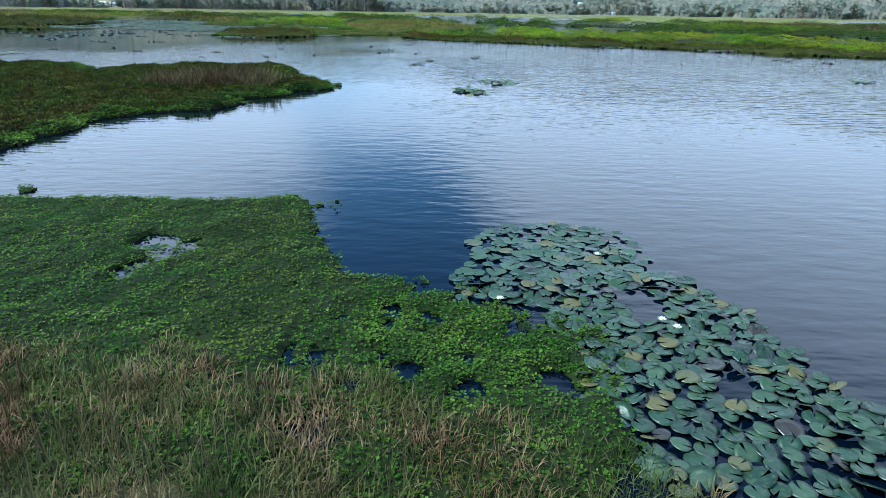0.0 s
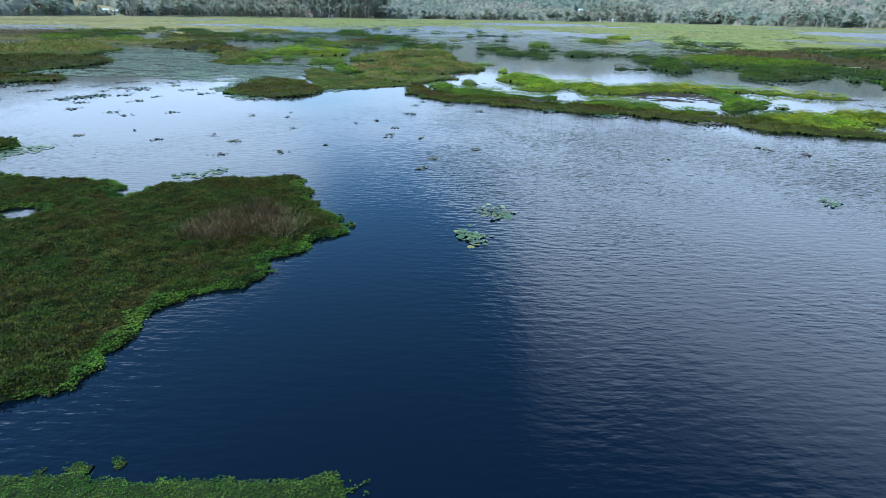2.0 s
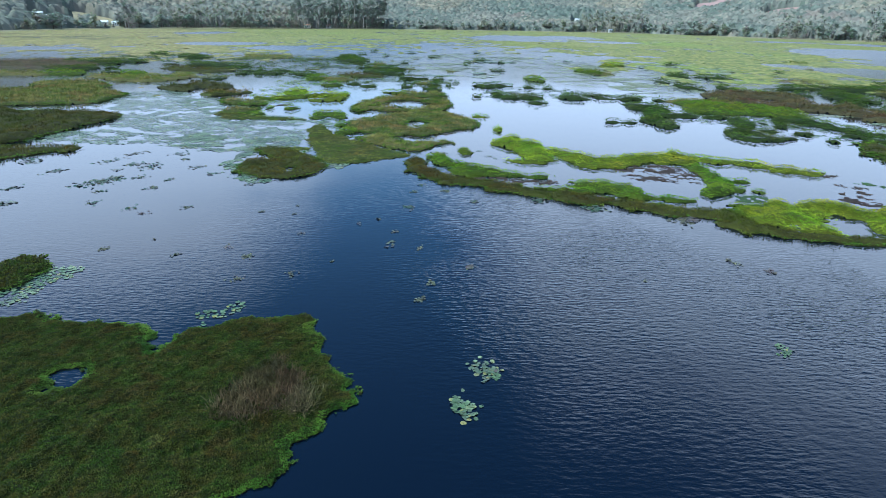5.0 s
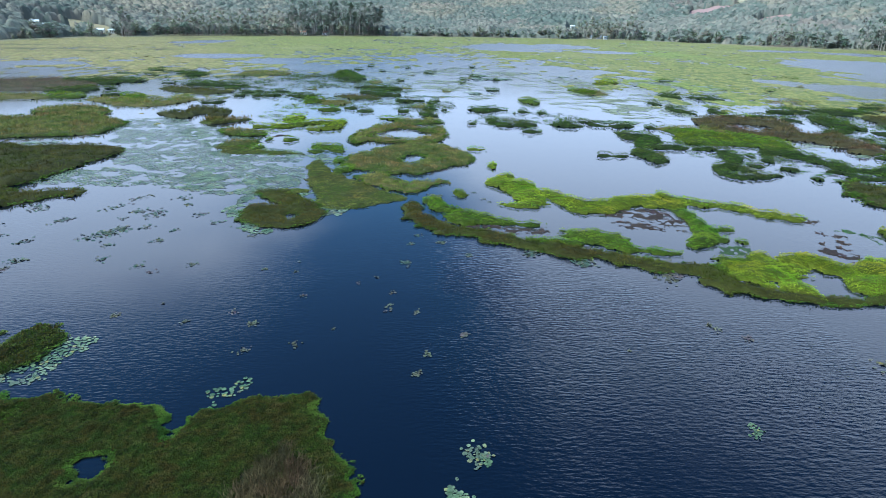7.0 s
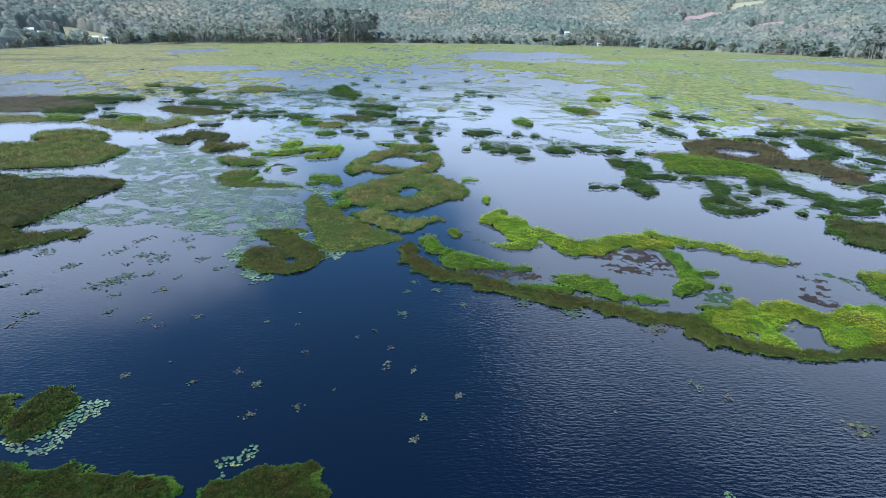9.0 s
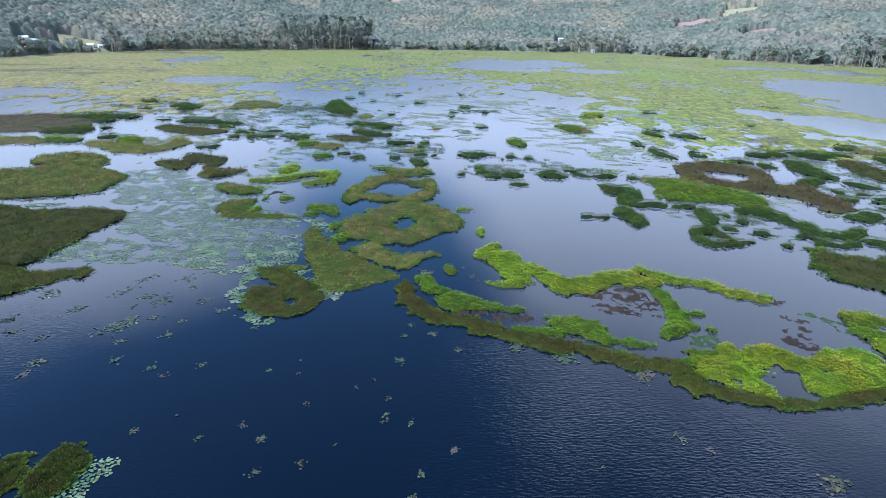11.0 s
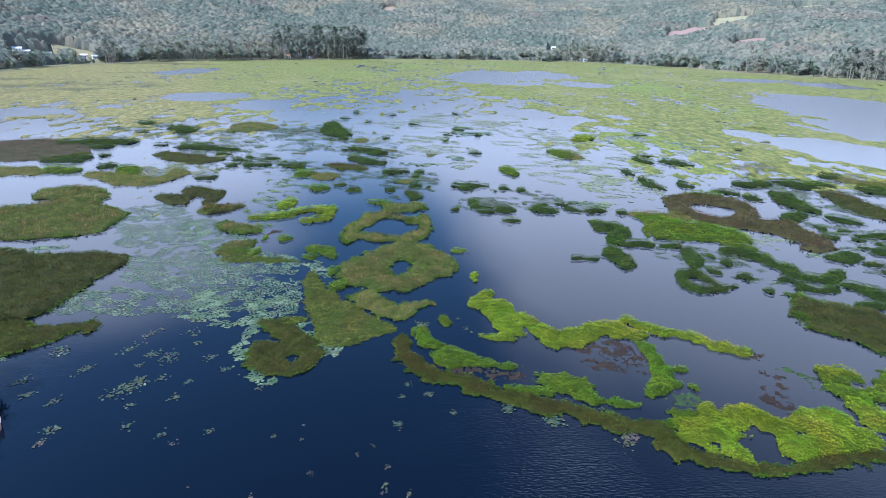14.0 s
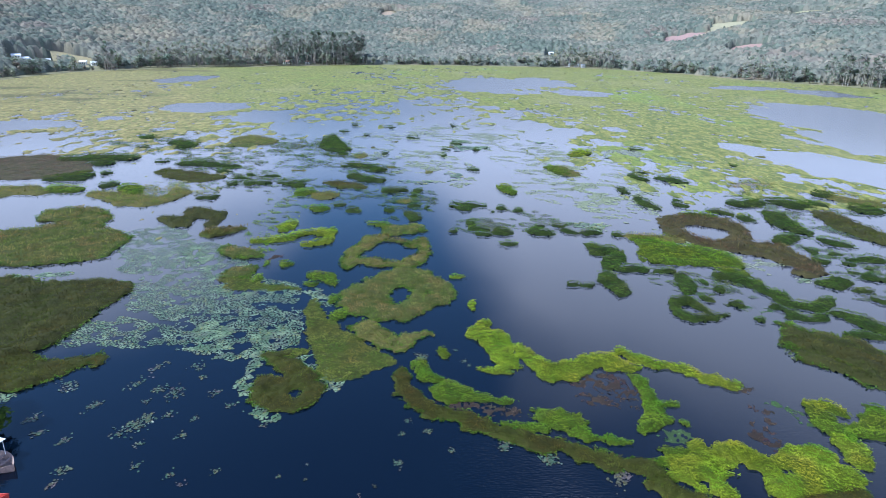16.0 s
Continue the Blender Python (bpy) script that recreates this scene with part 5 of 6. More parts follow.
# scattered flecks between the islands: ellipses, grain, cover
flecks("dark", [(-129.0, 274.6, 19.0, 14.3), (-103.0, 251.3, 17.7, 23.8), (-82.3, 229.7, 12.3, 17.4)], 2.2, 0.44)
flecks("dark", [(-65.9, 215.6, 13.7, 15.3), (-59.5, 260.6, 16.4, 18.4), (-41.5, 218.2, 12.0, 24.0), (-36.9, 270.0, 7.3, 19.4)], 2.0, 0.38)
flecks("dark", [(-65.2, 199.9, 12.8, 3.8), (-49.9, 189.9, 10.5, 4.3), (-40.2, 185.3, 6.9, 4.1)], 2.2, 0.62)
flecks("dark", [(-50.9, 179.7, 13.3, 9.4), (-31.3, 173.1, 9.8, 10.1), (-9.5, 163.5, 9.4, 9.0)], 1.8, 0.36)
flecks("olivegreen", [(-80.7, 175.2, 9.6, 10.9), (-66.9, 168.5, 9.3, 10.0)], 2.6, 0.50)
flecks("dark", [(-7.1, 143.9, 8.4, 11.3), (-1.6, 163.7, 6.3, 9.0)], 1.7, 0.44)
flecks("dark", [(13.3, 136.4, 6.7, 6.6), (31.3, 135.6, 6.8, 3.8), (21.9, 150.7, 5.9, 2.8)], 1.5, 0.52)
flecks("dark", [(92.6, 163.1, 9.9, 11.7), (100.6, 151.9, 12.5, 16.7), (104.1, 138.7, 10.1, 14.7)], 3.0, 0.55)
flecks("olivegreen", [(110.4, 174.3, 17.7, 17.0), (125.1, 167.7, 10.3, 16.6)], 3.0, 0.52)
flecks("dark", [(84.6, 120.7, 7.6, 9.0), (86.4, 110.2, 7.0, 10.0), (78.4, 95.3, 4.1, 6.3)], 1.8, 0.45)
flecks("dark", [(47.7, 100.4, 6.4, 3.6), (56.5, 92.7, 7.0, 5.5), (40.0, 109.4, 4.5, 4.1)], 1.3, 0.38)
flecks("dark", [(-17.3, 205.5, 11.5, 28.9), (-42.3, 242.0, 13.2, 26.4)], 2.2, 0.36)
flecks("green", [(-36.4, 165.8, 6.2, 6.7), (-34.4, 119.3, 4.7, 7.5)], 1.5, 0.42)
flecks("pale", [(38.3, 191.7, 13.0, 34.4), (47.2, 168.4, 11.6, 27.8), (40.5, 240.0, 18.2, 26.2)], 2.4, 0.40)
flecks("pale", [(47.5, 137.4, 8.3, 11.0), (63.9, 217.6, 21.1, 24.8), (103.9, 244.9, 21.5, 36.3)], 2.4, 0.46)
flecks("pale", [(5.6, 196.9, 13.1, 26.8), (-11.6, 254.4, 21.1, 42.4), (26.8, 287.8, 24.2, 45.0)], 3.0, 0.36)
flecks("pale", [(68.2, 113.1, 5.9, 7.0), (62.4, 124.1, 7.7, 6.2), (72.3, 100.6, 5.4, 4.6)], 1.8, 0.42)

OLD = []
for i in range(8):
    v, f = pads_joined(np.zeros((1, 3)), 1.0, np.random.default_rng(300 + i), 10)
    OLD.append(mesh("pad", v, f, M["old_pad"]))
FRESH = []
for i in range(8):
    v, f = pads_joined(np.zeros((1, 3)), 1.0, np.random.default_rng(340 + i), 12)
    FRESH.append(mesh("pad", v * (1, 1, 0.5), f, M["field_pad"]))
TEAL = []
for i in range(8):
    v, f = pads_joined(np.zeros((1, 3)), 1.0, np.random.default_rng(370 + i), 8)
    TEAL.append(mesh("pad", v, f, M["pad"] if i % 3 else M["old_pad"]))


def clusters(items):
    for x, y, w, n in items:
        rng = np.random.default_rng(int(abs(x) * 53 + y * 29))
        r = max(0.085, min(0.15, w * 0.14))
        top = thing("lily_cluster", "small loose cluster of green lily pads on open water" if y < 30 or y > 47 else "small loose cluster of dull purple lily pads on open water", "water lilies", (x, y, 0), group="lily clusters in open water")
        lean = rng.uniform(-0.5, 0.9)
        for i in range(int(n * 1.8)):
            a, b = rng.normal(0, 0.32 * w), rng.normal(0, 0.38 * w)
            ob = part("pad", (FRESH if y < 30 else TEAL if y > 47 else OLD)[int(rng.integers(0, 8))], top)
            ob.matrix_basis = pose(a, b + lean * a, 0.012 + 0.03 * rng.random(), rng.normal(0, 9), rng.normal(0, 9), rng.uniform(0, 360)) @ Matrix.Scale(r * rng.uniform(0.65, 1.2), 4)


# pads in wide fields: ellipses, spacing, radius, cover
lily_field([(-59.5, 126.8, 7.3, 9.6), (-51.4, 112.3, 8.8, 8.8), (-44.8, 100.3, 9.0, 7.2), (-37.5, 90.4, 11.0, 7.2), (-28.9, 93.0, 8.5, 8.6), (-22.3, 84.1, 4.8, 7.3), (-30.1, 81.0, 9.3, 6.0), (-34.3, 76.2, 8.0, 3.3), (-46.4, 80.0, 6.6, 5.7), (-49.5, 78.1, 4.8, 4.0)], 0.40, 0.205, 0.80)
lily_field([(-21.8, 78.0, 4.1, 4.1), (-23.4, 72.8, 3.1, 2.7), (-29.7, 74.5, 3.9, 2.8)], 0.38, 0.22, 0.75)
lily_field([(-32.2, 79.9, 3.3, 4.3)], 0.36, 0.24, 0.85)
lily_field([(-46.0, 119.1, 3.5, 6.9), (-38.9, 108.9, 4.3, 5.9), (-32.0, 97.5, 4.4, 5.4)], 0.40, 0.205, 0.78)
lily_field([(-23.4, 71.2, 1.5, 2.9), (-23.0, 65.5, 1.4, 3.5), (-20.4, 60.8, 1.9, 2.3), (-18.1, 57.8, 1.3, 0.9)], 0.36, 0.26, 0.90)
lily_field([(-15.8, 71.2, 2.8, 2.9), (-14.1, 68.1, 2.2, 2.1)], 0.34, 0.22, 0.95)
lily_field([(-11.9, 66.4, 1.5, 2.0), (-12.4, 63.9, 1.4, 1.2)], 0.36, 0.24, 0.80)
lily_field([(-16.6, 90.3, 1.5, 5.1), (-19.0, 96.1, 2.9, 2.6)], 0.40, 0.26, 0.80)
lily_field([(-50.3, 62.3, 2.7, 1.8)], 0.36, 0.24, 0.85)
lily_field([(66.9, 113.0, 3.6, 5.4), (66.1, 104.9, 3.3, 4.1)], 0.60, 0.40, 0.60)
lily_field([(72.3, 100.6, 4.9, 4.0)], 0.60, 0.40, 0.50)
lily_field([(39.2, 100.3, 5.3, 2.4)], 0.60, 0.40, 0.40)
lily_field([(28.0, 54.1, 1.6, 1.1)], 0.35, 0.22, 0.90)
lily_field([(-73.9, 102.5, 3.0, 2.3), (-68.7, 104.0, 3.0, 2.3), (-62.6, 104.0, 4.1, 1.3)], 0.50, 0.35, 0.80)
lily_field([(41.2, 134.6, 12.2, 6.7)], 0.90, 0.60, 0.25)
lily_field([(16.5, 141.3, 5.6, 6.0)], 0.80, 0.50, 0.50)
lily_field([(1.8, 190.5, 12.7, 16.9)], 1.10, 0.70, 0.30)
lily_field([(34.8, 247.9, 28.1, 34.5)], 1.50, 1.10, 0.30)
lily_field([(92.7, 246.2, 26.3, 42.9)], 1.50, 1.10, 0.45)
lily_field([(-32.1, 36.5, 2.4, 2.6), (-28.4, 35.8, 2.7, 1.7), (-24.1, 34.4, 1.9, 1.1), (-23.9, 31.9, 1.8, 1.7), (-25.4, 30.1, 2.1, 1.6)], 0.30, 0.17, 0.62)
lily_field([(-20.6, 27.1, 1.3, 0.8), (-21.4, 26.1, 1.3, 0.5)], 0.34, 0.17, 0.75)
lily_field([(-11.3, 29.4, 0.8, 0.9), (-12.2, 28.4, 1.2, 1.4), (-13.0, 26.3, 1.2, 1.2), (-13.1, 24.8, 0.7, 0.7)], 0.34, 0.17, 0.75)
lily_field([(-20.3, 27.0, 1.0, 0.5), (-21.3, 25.8, 1.1, 0.7)], 0.22, 0.15, 0.80)
# small clusters in open water: x, y, half width, pads
clusters([(-44.9, 64.8, 1.85, 30), (-45.3, 57.9, 1.27, 22), (-43.1, 55.1, 1.08, 14), (-39.4, 53.8, 1.19, 14), (-39.6, 60.4, 1.42, 20), (-33.2, 56.3, 2.35, 60), (-32.2, 58.0, 1.12, 25), (-31.2, 53.0, 0.85, 12), (-33.4, 64.1, 1.42, 16), (-31.0, 63.4, 1.87, 30), (-27.2, 54.5, 0.98, 12), (-26.9, 57.7, 0.80, 12), (-36.9, 48.8, 1.12, 14), (-29.9, 49.4, 0.95, 12), (-25.9, 47.9, 0.78, 10), (-24.4, 46.6, 0.77, 8), (-21.6, 48.5, 0.64, 8), (-23.7, 60.4, 0.88, 12), (-26.3, 63.3, 1.07, 12), (-30.1, 58.5, 1.04, 10)])
clusters([(-36.8, 65.4, 1.63, 16), (-33.6, 61.5, 0.77, 8), (-36.9, 46.7, 0.96, 12), (-18.4, 56.5, 0.83, 10), (-28.9, 67.0, 0.96, 12), (-30.5, 69.7, 1.48, 16), (-35.7, 69.7, 1.68, 18), (-12.0, 66.3, 0.91, 16), (-2.2, 57.0, 0.68, 12), (0.1, 55.0, 0.73, 16), (2.6, 51.6, 0.64, 12), (-3.0, 49.4, 0.75, 16), (5.1, 71.0, 0.63, 10), (8.5, 52.2, 1.17, 30), (12.7, 49.8, 1.40, 40), (19.7, 47.0, 1.78, 50), (-3.6, 65.9, 0.90, 24), (-0.7, 72.3, 1.28, 30), (4.2, 74.2, 0.65, 10), (5.8, 70.0, 0.55, 8)])
clusters([(-2.9, 54.6, 0.66, 10), (-10.6, 42.2, 0.47, 8), (-15.0, 47.6, 0.51, 9), (-3.9, 40.5, 0.40, 7), (-3.8, 43.0, 0.42, 7), (-21.4, 48.4, 0.53, 7), (-18.0, 37.6, 0.46, 7), (-23.3, 38.5, 0.48, 8), (-20.8, 40.4, 0.32, 4), (-13.1, 37.5, 0.54, 9), (-15.1, 39.2, 0.56, 8), (1.7, 36.1, 0.52, 10), (19.2, 37.9, 0.52, 8), (21.1, 36.2, 0.46, 9), (-1.8, 39.4, 0.40, 6), (-6.7, 44.7, 0.38, 4), (-5.3, 46.0, 0.38, 5), (-12.4, 49.4, 0.41, 5), (-7.4, 36.7, 0.24, 3), (-12.3, 47.0, 0.45, 4)])
clusters([(-12.8, 33.4, 0.66, 10), (-9.6, 34.5, 0.66, 10), (-0.8, 33.3, 0.48, 12), (-1.4, 30.9, 0.42, 12), (1.6, 35.9, 0.46, 12), (-3.8, 39.9, 0.45, 6), (-1.7, 39.4, 0.44, 6), (-13.3, 37.2, 0.44, 8), (-17.9, 37.5, 0.46, 6), (-23.2, 38.3, 0.48, 5), (19.7, 37.4, 0.65, 8), (21.0, 35.7, 0.55, 8), (28.4, 32.2, 1.22, 36), (16.7, 26.1, 0.38, 6), (12.4, 34.1, 0.21, 3), (1.8, 23.5, 0.92, 22), (16.6, 25.4, 0.67, 16), (0.8, 20.4, 0.96, 34), (2.2, 23.1, 0.68, 22)])

rng = np.random.default_rng(41)
px, py = rng.uniform(-3.4, -2.4, 170), rng.uniform(4.9, 6.6, 170)
pool = ellipse_field(px, py, [(-2.91, 6.23, 0.42, 0.36), (-3.07, 5.42, 0.16, 0.48)], False) < 0
v, f = leaves(np.stack([px, py, 0.015 + 0 * px], 1)[pool], 0.045, 5, (0.05, 0.6), 0.36, rng)
thing("pool_sprigs", "loose green weed sprigs floating in a small pool", "water weed", kind="stuff", data=mesh("pool_sprigs", v, f, M["weed"]))

# ---- grass on the near bank ----
rng = np.random.default_rng(23)
px, py = rng.normal(-1.6, 3.2, 30000), rng.uniform(-5.5, 4.4, 30000)
pz = ground_height(px, py)
thin = fbm(px, py, 0.8, 51, 3)
k = (pz > -0.14 + 0.10 * thin) & (thin > -0.5) & (rng.random(30000) < np.clip(1.2 + 0.22 * py + 0.5 * thin, 0.12, 1)) & ~((np.abs(px) < 0.5) & (np.abs(py) < 0.6))
pts = np.stack([px, py, np.maximum(pz, 0.03)], 1)[k]
vv, ff = leaves(pts, 0.15 + 0.07 * thin[k], 5, (0.5, 1.5), 0.022, rng, 0.2, 0.4)
bank_grass = thing("bank_grass", "dry brown and green grass on the lake bank", "grass", kind="stuff", data=mesh("bank_grass", vv, ff, M["bankgrass"]))

px, py = rng.normal(-2.2, 2.2, 1500), rng.uniform(0.8, 3.6, 1500)
pz = ground_height(px, py)
k = (pz > -0.08) & (np.hypot(px, py) > 1.4)
vv, ff = leaves(np.stack([px, py, np.maximum(pz, 0.0)], 1)[k], rng.uniform(0.22, 0.5, k.sum()), 2, (0.95, 1.55), 0.008, rng, 0.05, 0.05)
thing("dry_stalks", "thin pale dead grass stalks on the bank", "grass", kind="stuff", data=mesh("dry_stalks", vv, ff, M["reedpatch"]))

# ---- trees ----
def trunk_mesh(rng, height, r0, limbs=4, material=None):
    bm = bmesh.new()

    def tube(a, b, ra, rb, bend):
        rings = []
        for j in range(5):
            s = j / 4
            c = a.lerp(b, s) + bend * math.sin(math.pi * s)
            r = ra + (rb - ra) * s
            rings.append([bm.verts.new(c + Vector((r * math.cos(q * math.pi / 3), r * math.sin(q * math.pi / 3), 0))) for q in range(6)])
        for p, q in zip(rings, rings[1:]):
            for i in range(6):
                bm.faces.new((p[i], p[(i + 1) % 6], q[(i + 1) % 6], q[i]))
        bm.faces.new(rings[-1])

    bend = Vector((rng.uniform(-0.02, 0.02), rng.uniform(-0.02, 0.02), 0)) * height
    tube(Vector((0, 0, -0.5)), Vector((0, 0, height * 0.95)), r0, r0 * 0.25, bend)
    for i in range(limbs):
        h = height * rng.uniform(0.45, 0.8)
        a = rng.uniform(0, 6.28)
        tube(Vector((0, 0, h)) + bend * math.sin(math.pi * h / height), Vector((math.cos(a) * height * 0.12, math.sin(a) * height * 0.12, h + height * 0.12)), r0 * 0.4, r0 * 0.1, Vector())
    return from_bm("trunk", bm, material or M["bark"], True)


def crown_mesh(seed, height, low, radius, leaf, count, key):
    """Many leaf clumps in several uneven tufts, with gaps between."""
    rng = np.random.default_rng(seed)
    tufts = 9
    h = rng.uniform(low, 1.0, tufts) * height
    a = rng.uniform(0, 6.28, tufts)
    off = radius * rng.uniform(0.1, 0.75, tufts) * np.clip((height * 1.06 - h) / (height * (1.06 - low)) + 0.3, 0.3, 1)
    c = np.stack([off * np.cos(a), off * np.sin(a), h], 1)
    t = rng.integers(0, tufts, count)
    p = rng.normal(0, 1, (count, 3))
    p /= np.linalg.norm(p, axis=1)[:, None]
    pts = c[t] + p * (radius * 0.55 * rng.uniform(0.4, 1.0, count))[:, None] * (1, 1, 0.8)
    v, f = leaves(pts, leaf, 3, (-0.5, 0.9), 0.4, rng)
    return mesh("crown", v, f, M[key])


def tree_thing(name, label, trunk, crown, m, group):
    ob = thing(name, label, "tree", group=group)
    part("trunk", trunk, ob)
    part("crown", crown, ob)
    ob.matrix_basis = m
    return ob


prng = random.Random(4)
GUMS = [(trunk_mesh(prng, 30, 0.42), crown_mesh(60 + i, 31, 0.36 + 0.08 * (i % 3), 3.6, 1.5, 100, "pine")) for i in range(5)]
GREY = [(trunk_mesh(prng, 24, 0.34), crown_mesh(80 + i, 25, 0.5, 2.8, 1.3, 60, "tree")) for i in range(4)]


def grove(a, b, count, depth, tall, kinds, label, group):
    for i in range(count):
        s = (i + prng.uniform(-0.4, 0.4)) / count
        x, y = a[0] + (b[0] - a[0]) * s, a[1] + (b[1] - a[1]) * s
        k = (math.hypot(x, y) + 12 + prng.uniform(0, depth)) / math.hypot(x, y)
        x, y = x * k, y * k
        z = float(ground_height(np.array([x]), np.array([y]))[0])
        tk, cr = prng.choice(kinds)
        tree_thing("gum_tree", label, tk, cr, pose(x, y, z - 0.3, 0, 0, prng.uniform(0, 360)) @ Matrix.Scale(tall * prng.uniform(0.68, 1.18), 4), group)


grove((-216, 929), (-90, 1010), 85, 60, 1.35, GUMS, "tall dark gum tree with a bare pale trunk", "gum grove on the far shore")
grove((-354, 820), (-216, 929), 75, 45, 1.20, GREY, "thin grey-green gum tree in a shore row", "thin gums on the far shore")
grove((215, 1026), (301, 976), 45, 40, 1.15, GREY, "thin grey-green gum tree in a shore row", "thin gums on the far shore")
grove((391, 773), (417, 707), 22, 30, 0.85, GREY, "thin grey-green gum tree in a shore row", "thin gums on the far shore")
grove((426, 665), (470, 590), 45, 40, 0.85, GUMS, "tall dark gum tree with a bare pale trunk", "gum grove by the lagoon")
grove((-360, 740), (-350, 752), 9, 25, 0.9, GUMS, "tall dark gum tree with a bare pale trunk", "gum grove on the far shore")

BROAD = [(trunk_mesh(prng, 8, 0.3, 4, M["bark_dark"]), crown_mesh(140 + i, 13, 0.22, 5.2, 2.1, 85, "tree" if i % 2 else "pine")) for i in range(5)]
edge_rng = random.Random(31)
for i in range(210):
    a = radians(-33 + 73 * (i + edge_rng.uniform(-0.5, 0.5)) / 210)
    rr = float(shore_radius(a)) + edge_rng.uniform(8, 38)
    x, y = rr * math.sin(a), rr * math.cos(a)
    tk, cr = edge_rng.choice(BROAD)
    z = float(ground_height(np.array([x]), np.array([y]))[0])
    tree_thing("broadleaf_tree", "rounded grey-green broadleaf tree at the marsh edge", tk, cr, pose(x, y, z - 0.3, 0, 0, edge_rng.uniform(0, 360)) @ Matrix.Scale(edge_rng.choice((0.45, 0.7, 1.0, 1.25)) * edge_rng.uniform(0.85, 1.15), 4), "broadleaf trees along the far shore")

HOUSES = ((-473, 768, 9, 25, "tin"), (-466, 774, 7, 10, "tin"), (-460, 772, 9, -15, "tin"), (-459, 803, 8, 30, "tin"), (-435, 841, 8, 12, "tin"), (-419, 836, 7, 40, "tin"),
          (237, 1042, 7, -10, "tin"), (250, 1036, 8, -25, "tin"), (257, 1024, 6, 5, "tin"), (238, 1192, 8, 8, "tin"), (-206, 985, 9, 10, "tiles"), (-175, 993, 8, -8, "tiles"))


def by_house(x, y):
    """Near a house, or in front of one."""
    hit = np.zeros(np.shape(x), bool)
    for hx, hy, *_ in HOUSES:
        r, a = math.hypot(hx, hy), math.atan2(hx, hy)
        dr, da = np.hypot(x, y) - r, np.arctan2(x, y) - a
        hit |= (np.abs(da) * r < 9) & (dr < 12) & (dr > -75)
    return hit


# wooded hillside: one canopy of crowns too many to count
def canopy_height(x, y):
    """Tree tops: rounded crowns of several sizes, taller in some stands."""
    stand = fbm(x, y, 70, 63, 3)
    wx, wy = x + 3.0 * fbm(x, y, 11, 64, 2), y + 3.0 * fbm(x, y, 11, 65, 2)
    crown = np.clip(1 - (clumps(wx, wy, 9.5, 11) / 0.85) ** 2, 0, 1)
    small = np.clip(1 - (clumps(wx, wy, 5.2, 12) / 0.85) ** 2, 0, 1)
    edge = np.clip((np.hypot(x, y) - shore_radius(np.arctan2(x, y)) - 22) / 34, 0.12, 1) ** 0.7
    return ground_height(x, y) + edge * (2.5 + 3.0 * stand + crown * (8.5 + 3.0 * stand) + 2.6 * small + 1.6 * fbm(x, y, 3.0, 66, 2))


def wooded(x, y):
    """Where trees stand: not in fields, by houses or in the tall groves along the shore."""
    rr, a = np.hypot(x, y), np.arctan2(x, y)
    out = rr - shore_radius(a)
    ok = (out > 26 + 9 * fbm(x, y, 14, 67, 3)) & ~by_house(x, y)
    for g0, g1 in ((-13.2, -5.0), (-23.4, -13.2), (11.8, 17.2), (26.7, 30.6), (32.6, 39.0)):
        ok &= ~((a > radians(g0)) & (a < radians(g1)) & (out < 56))
    for ca, cr, cw, cd, _tone in CLEARINGS:
        ok &= ((a - radians(ca)) * cr / cw) ** 2 + ((rr - cr) / cd) ** 2 > 1 + 0.8 * fbm(x, y, 30, 62, 3)
    return ok


rad = np.concatenate([np.arange(640, 1300, 2.4), np.arange(1300, 1900, 3.2), np.arange(1900, 2700, 14.0)])
A, R = np.meshgrid(np.linspace(radians(-39), radians(39), 760), rad)
cx, cy = R * np.sin(A), R * np.cos(A)
trees = wooded(cx, cy)
ok = trees[:-1, :-1] & trees[1:, :-1] & trees[:-1, 1:] & trees[1:, 1:]
rim = trees & ~np.pad(ok[:-1, :-1] & ok[1:, :-1] & ok[:-1, 1:] & ok[1:, 1:], 1)
cz = np.where(rim, ground_height(cx, cy) - 0.5, canopy_height(cx, cy))
idx = np.arange(cx.size).reshape(cx.shape)
q = np.stack([idx[:-1, :-1][ok], idx[:-1, 1:][ok], idx[1:, 1:][ok], idx[1:, :-1][ok]], 1)
used, inv = np.unique(q, return_inverse=True)
canopy_v, canopy_f = np.stack([cx, cy, cz], -1).reshape(-1, 3)[used], inv.reshape(q.shape)


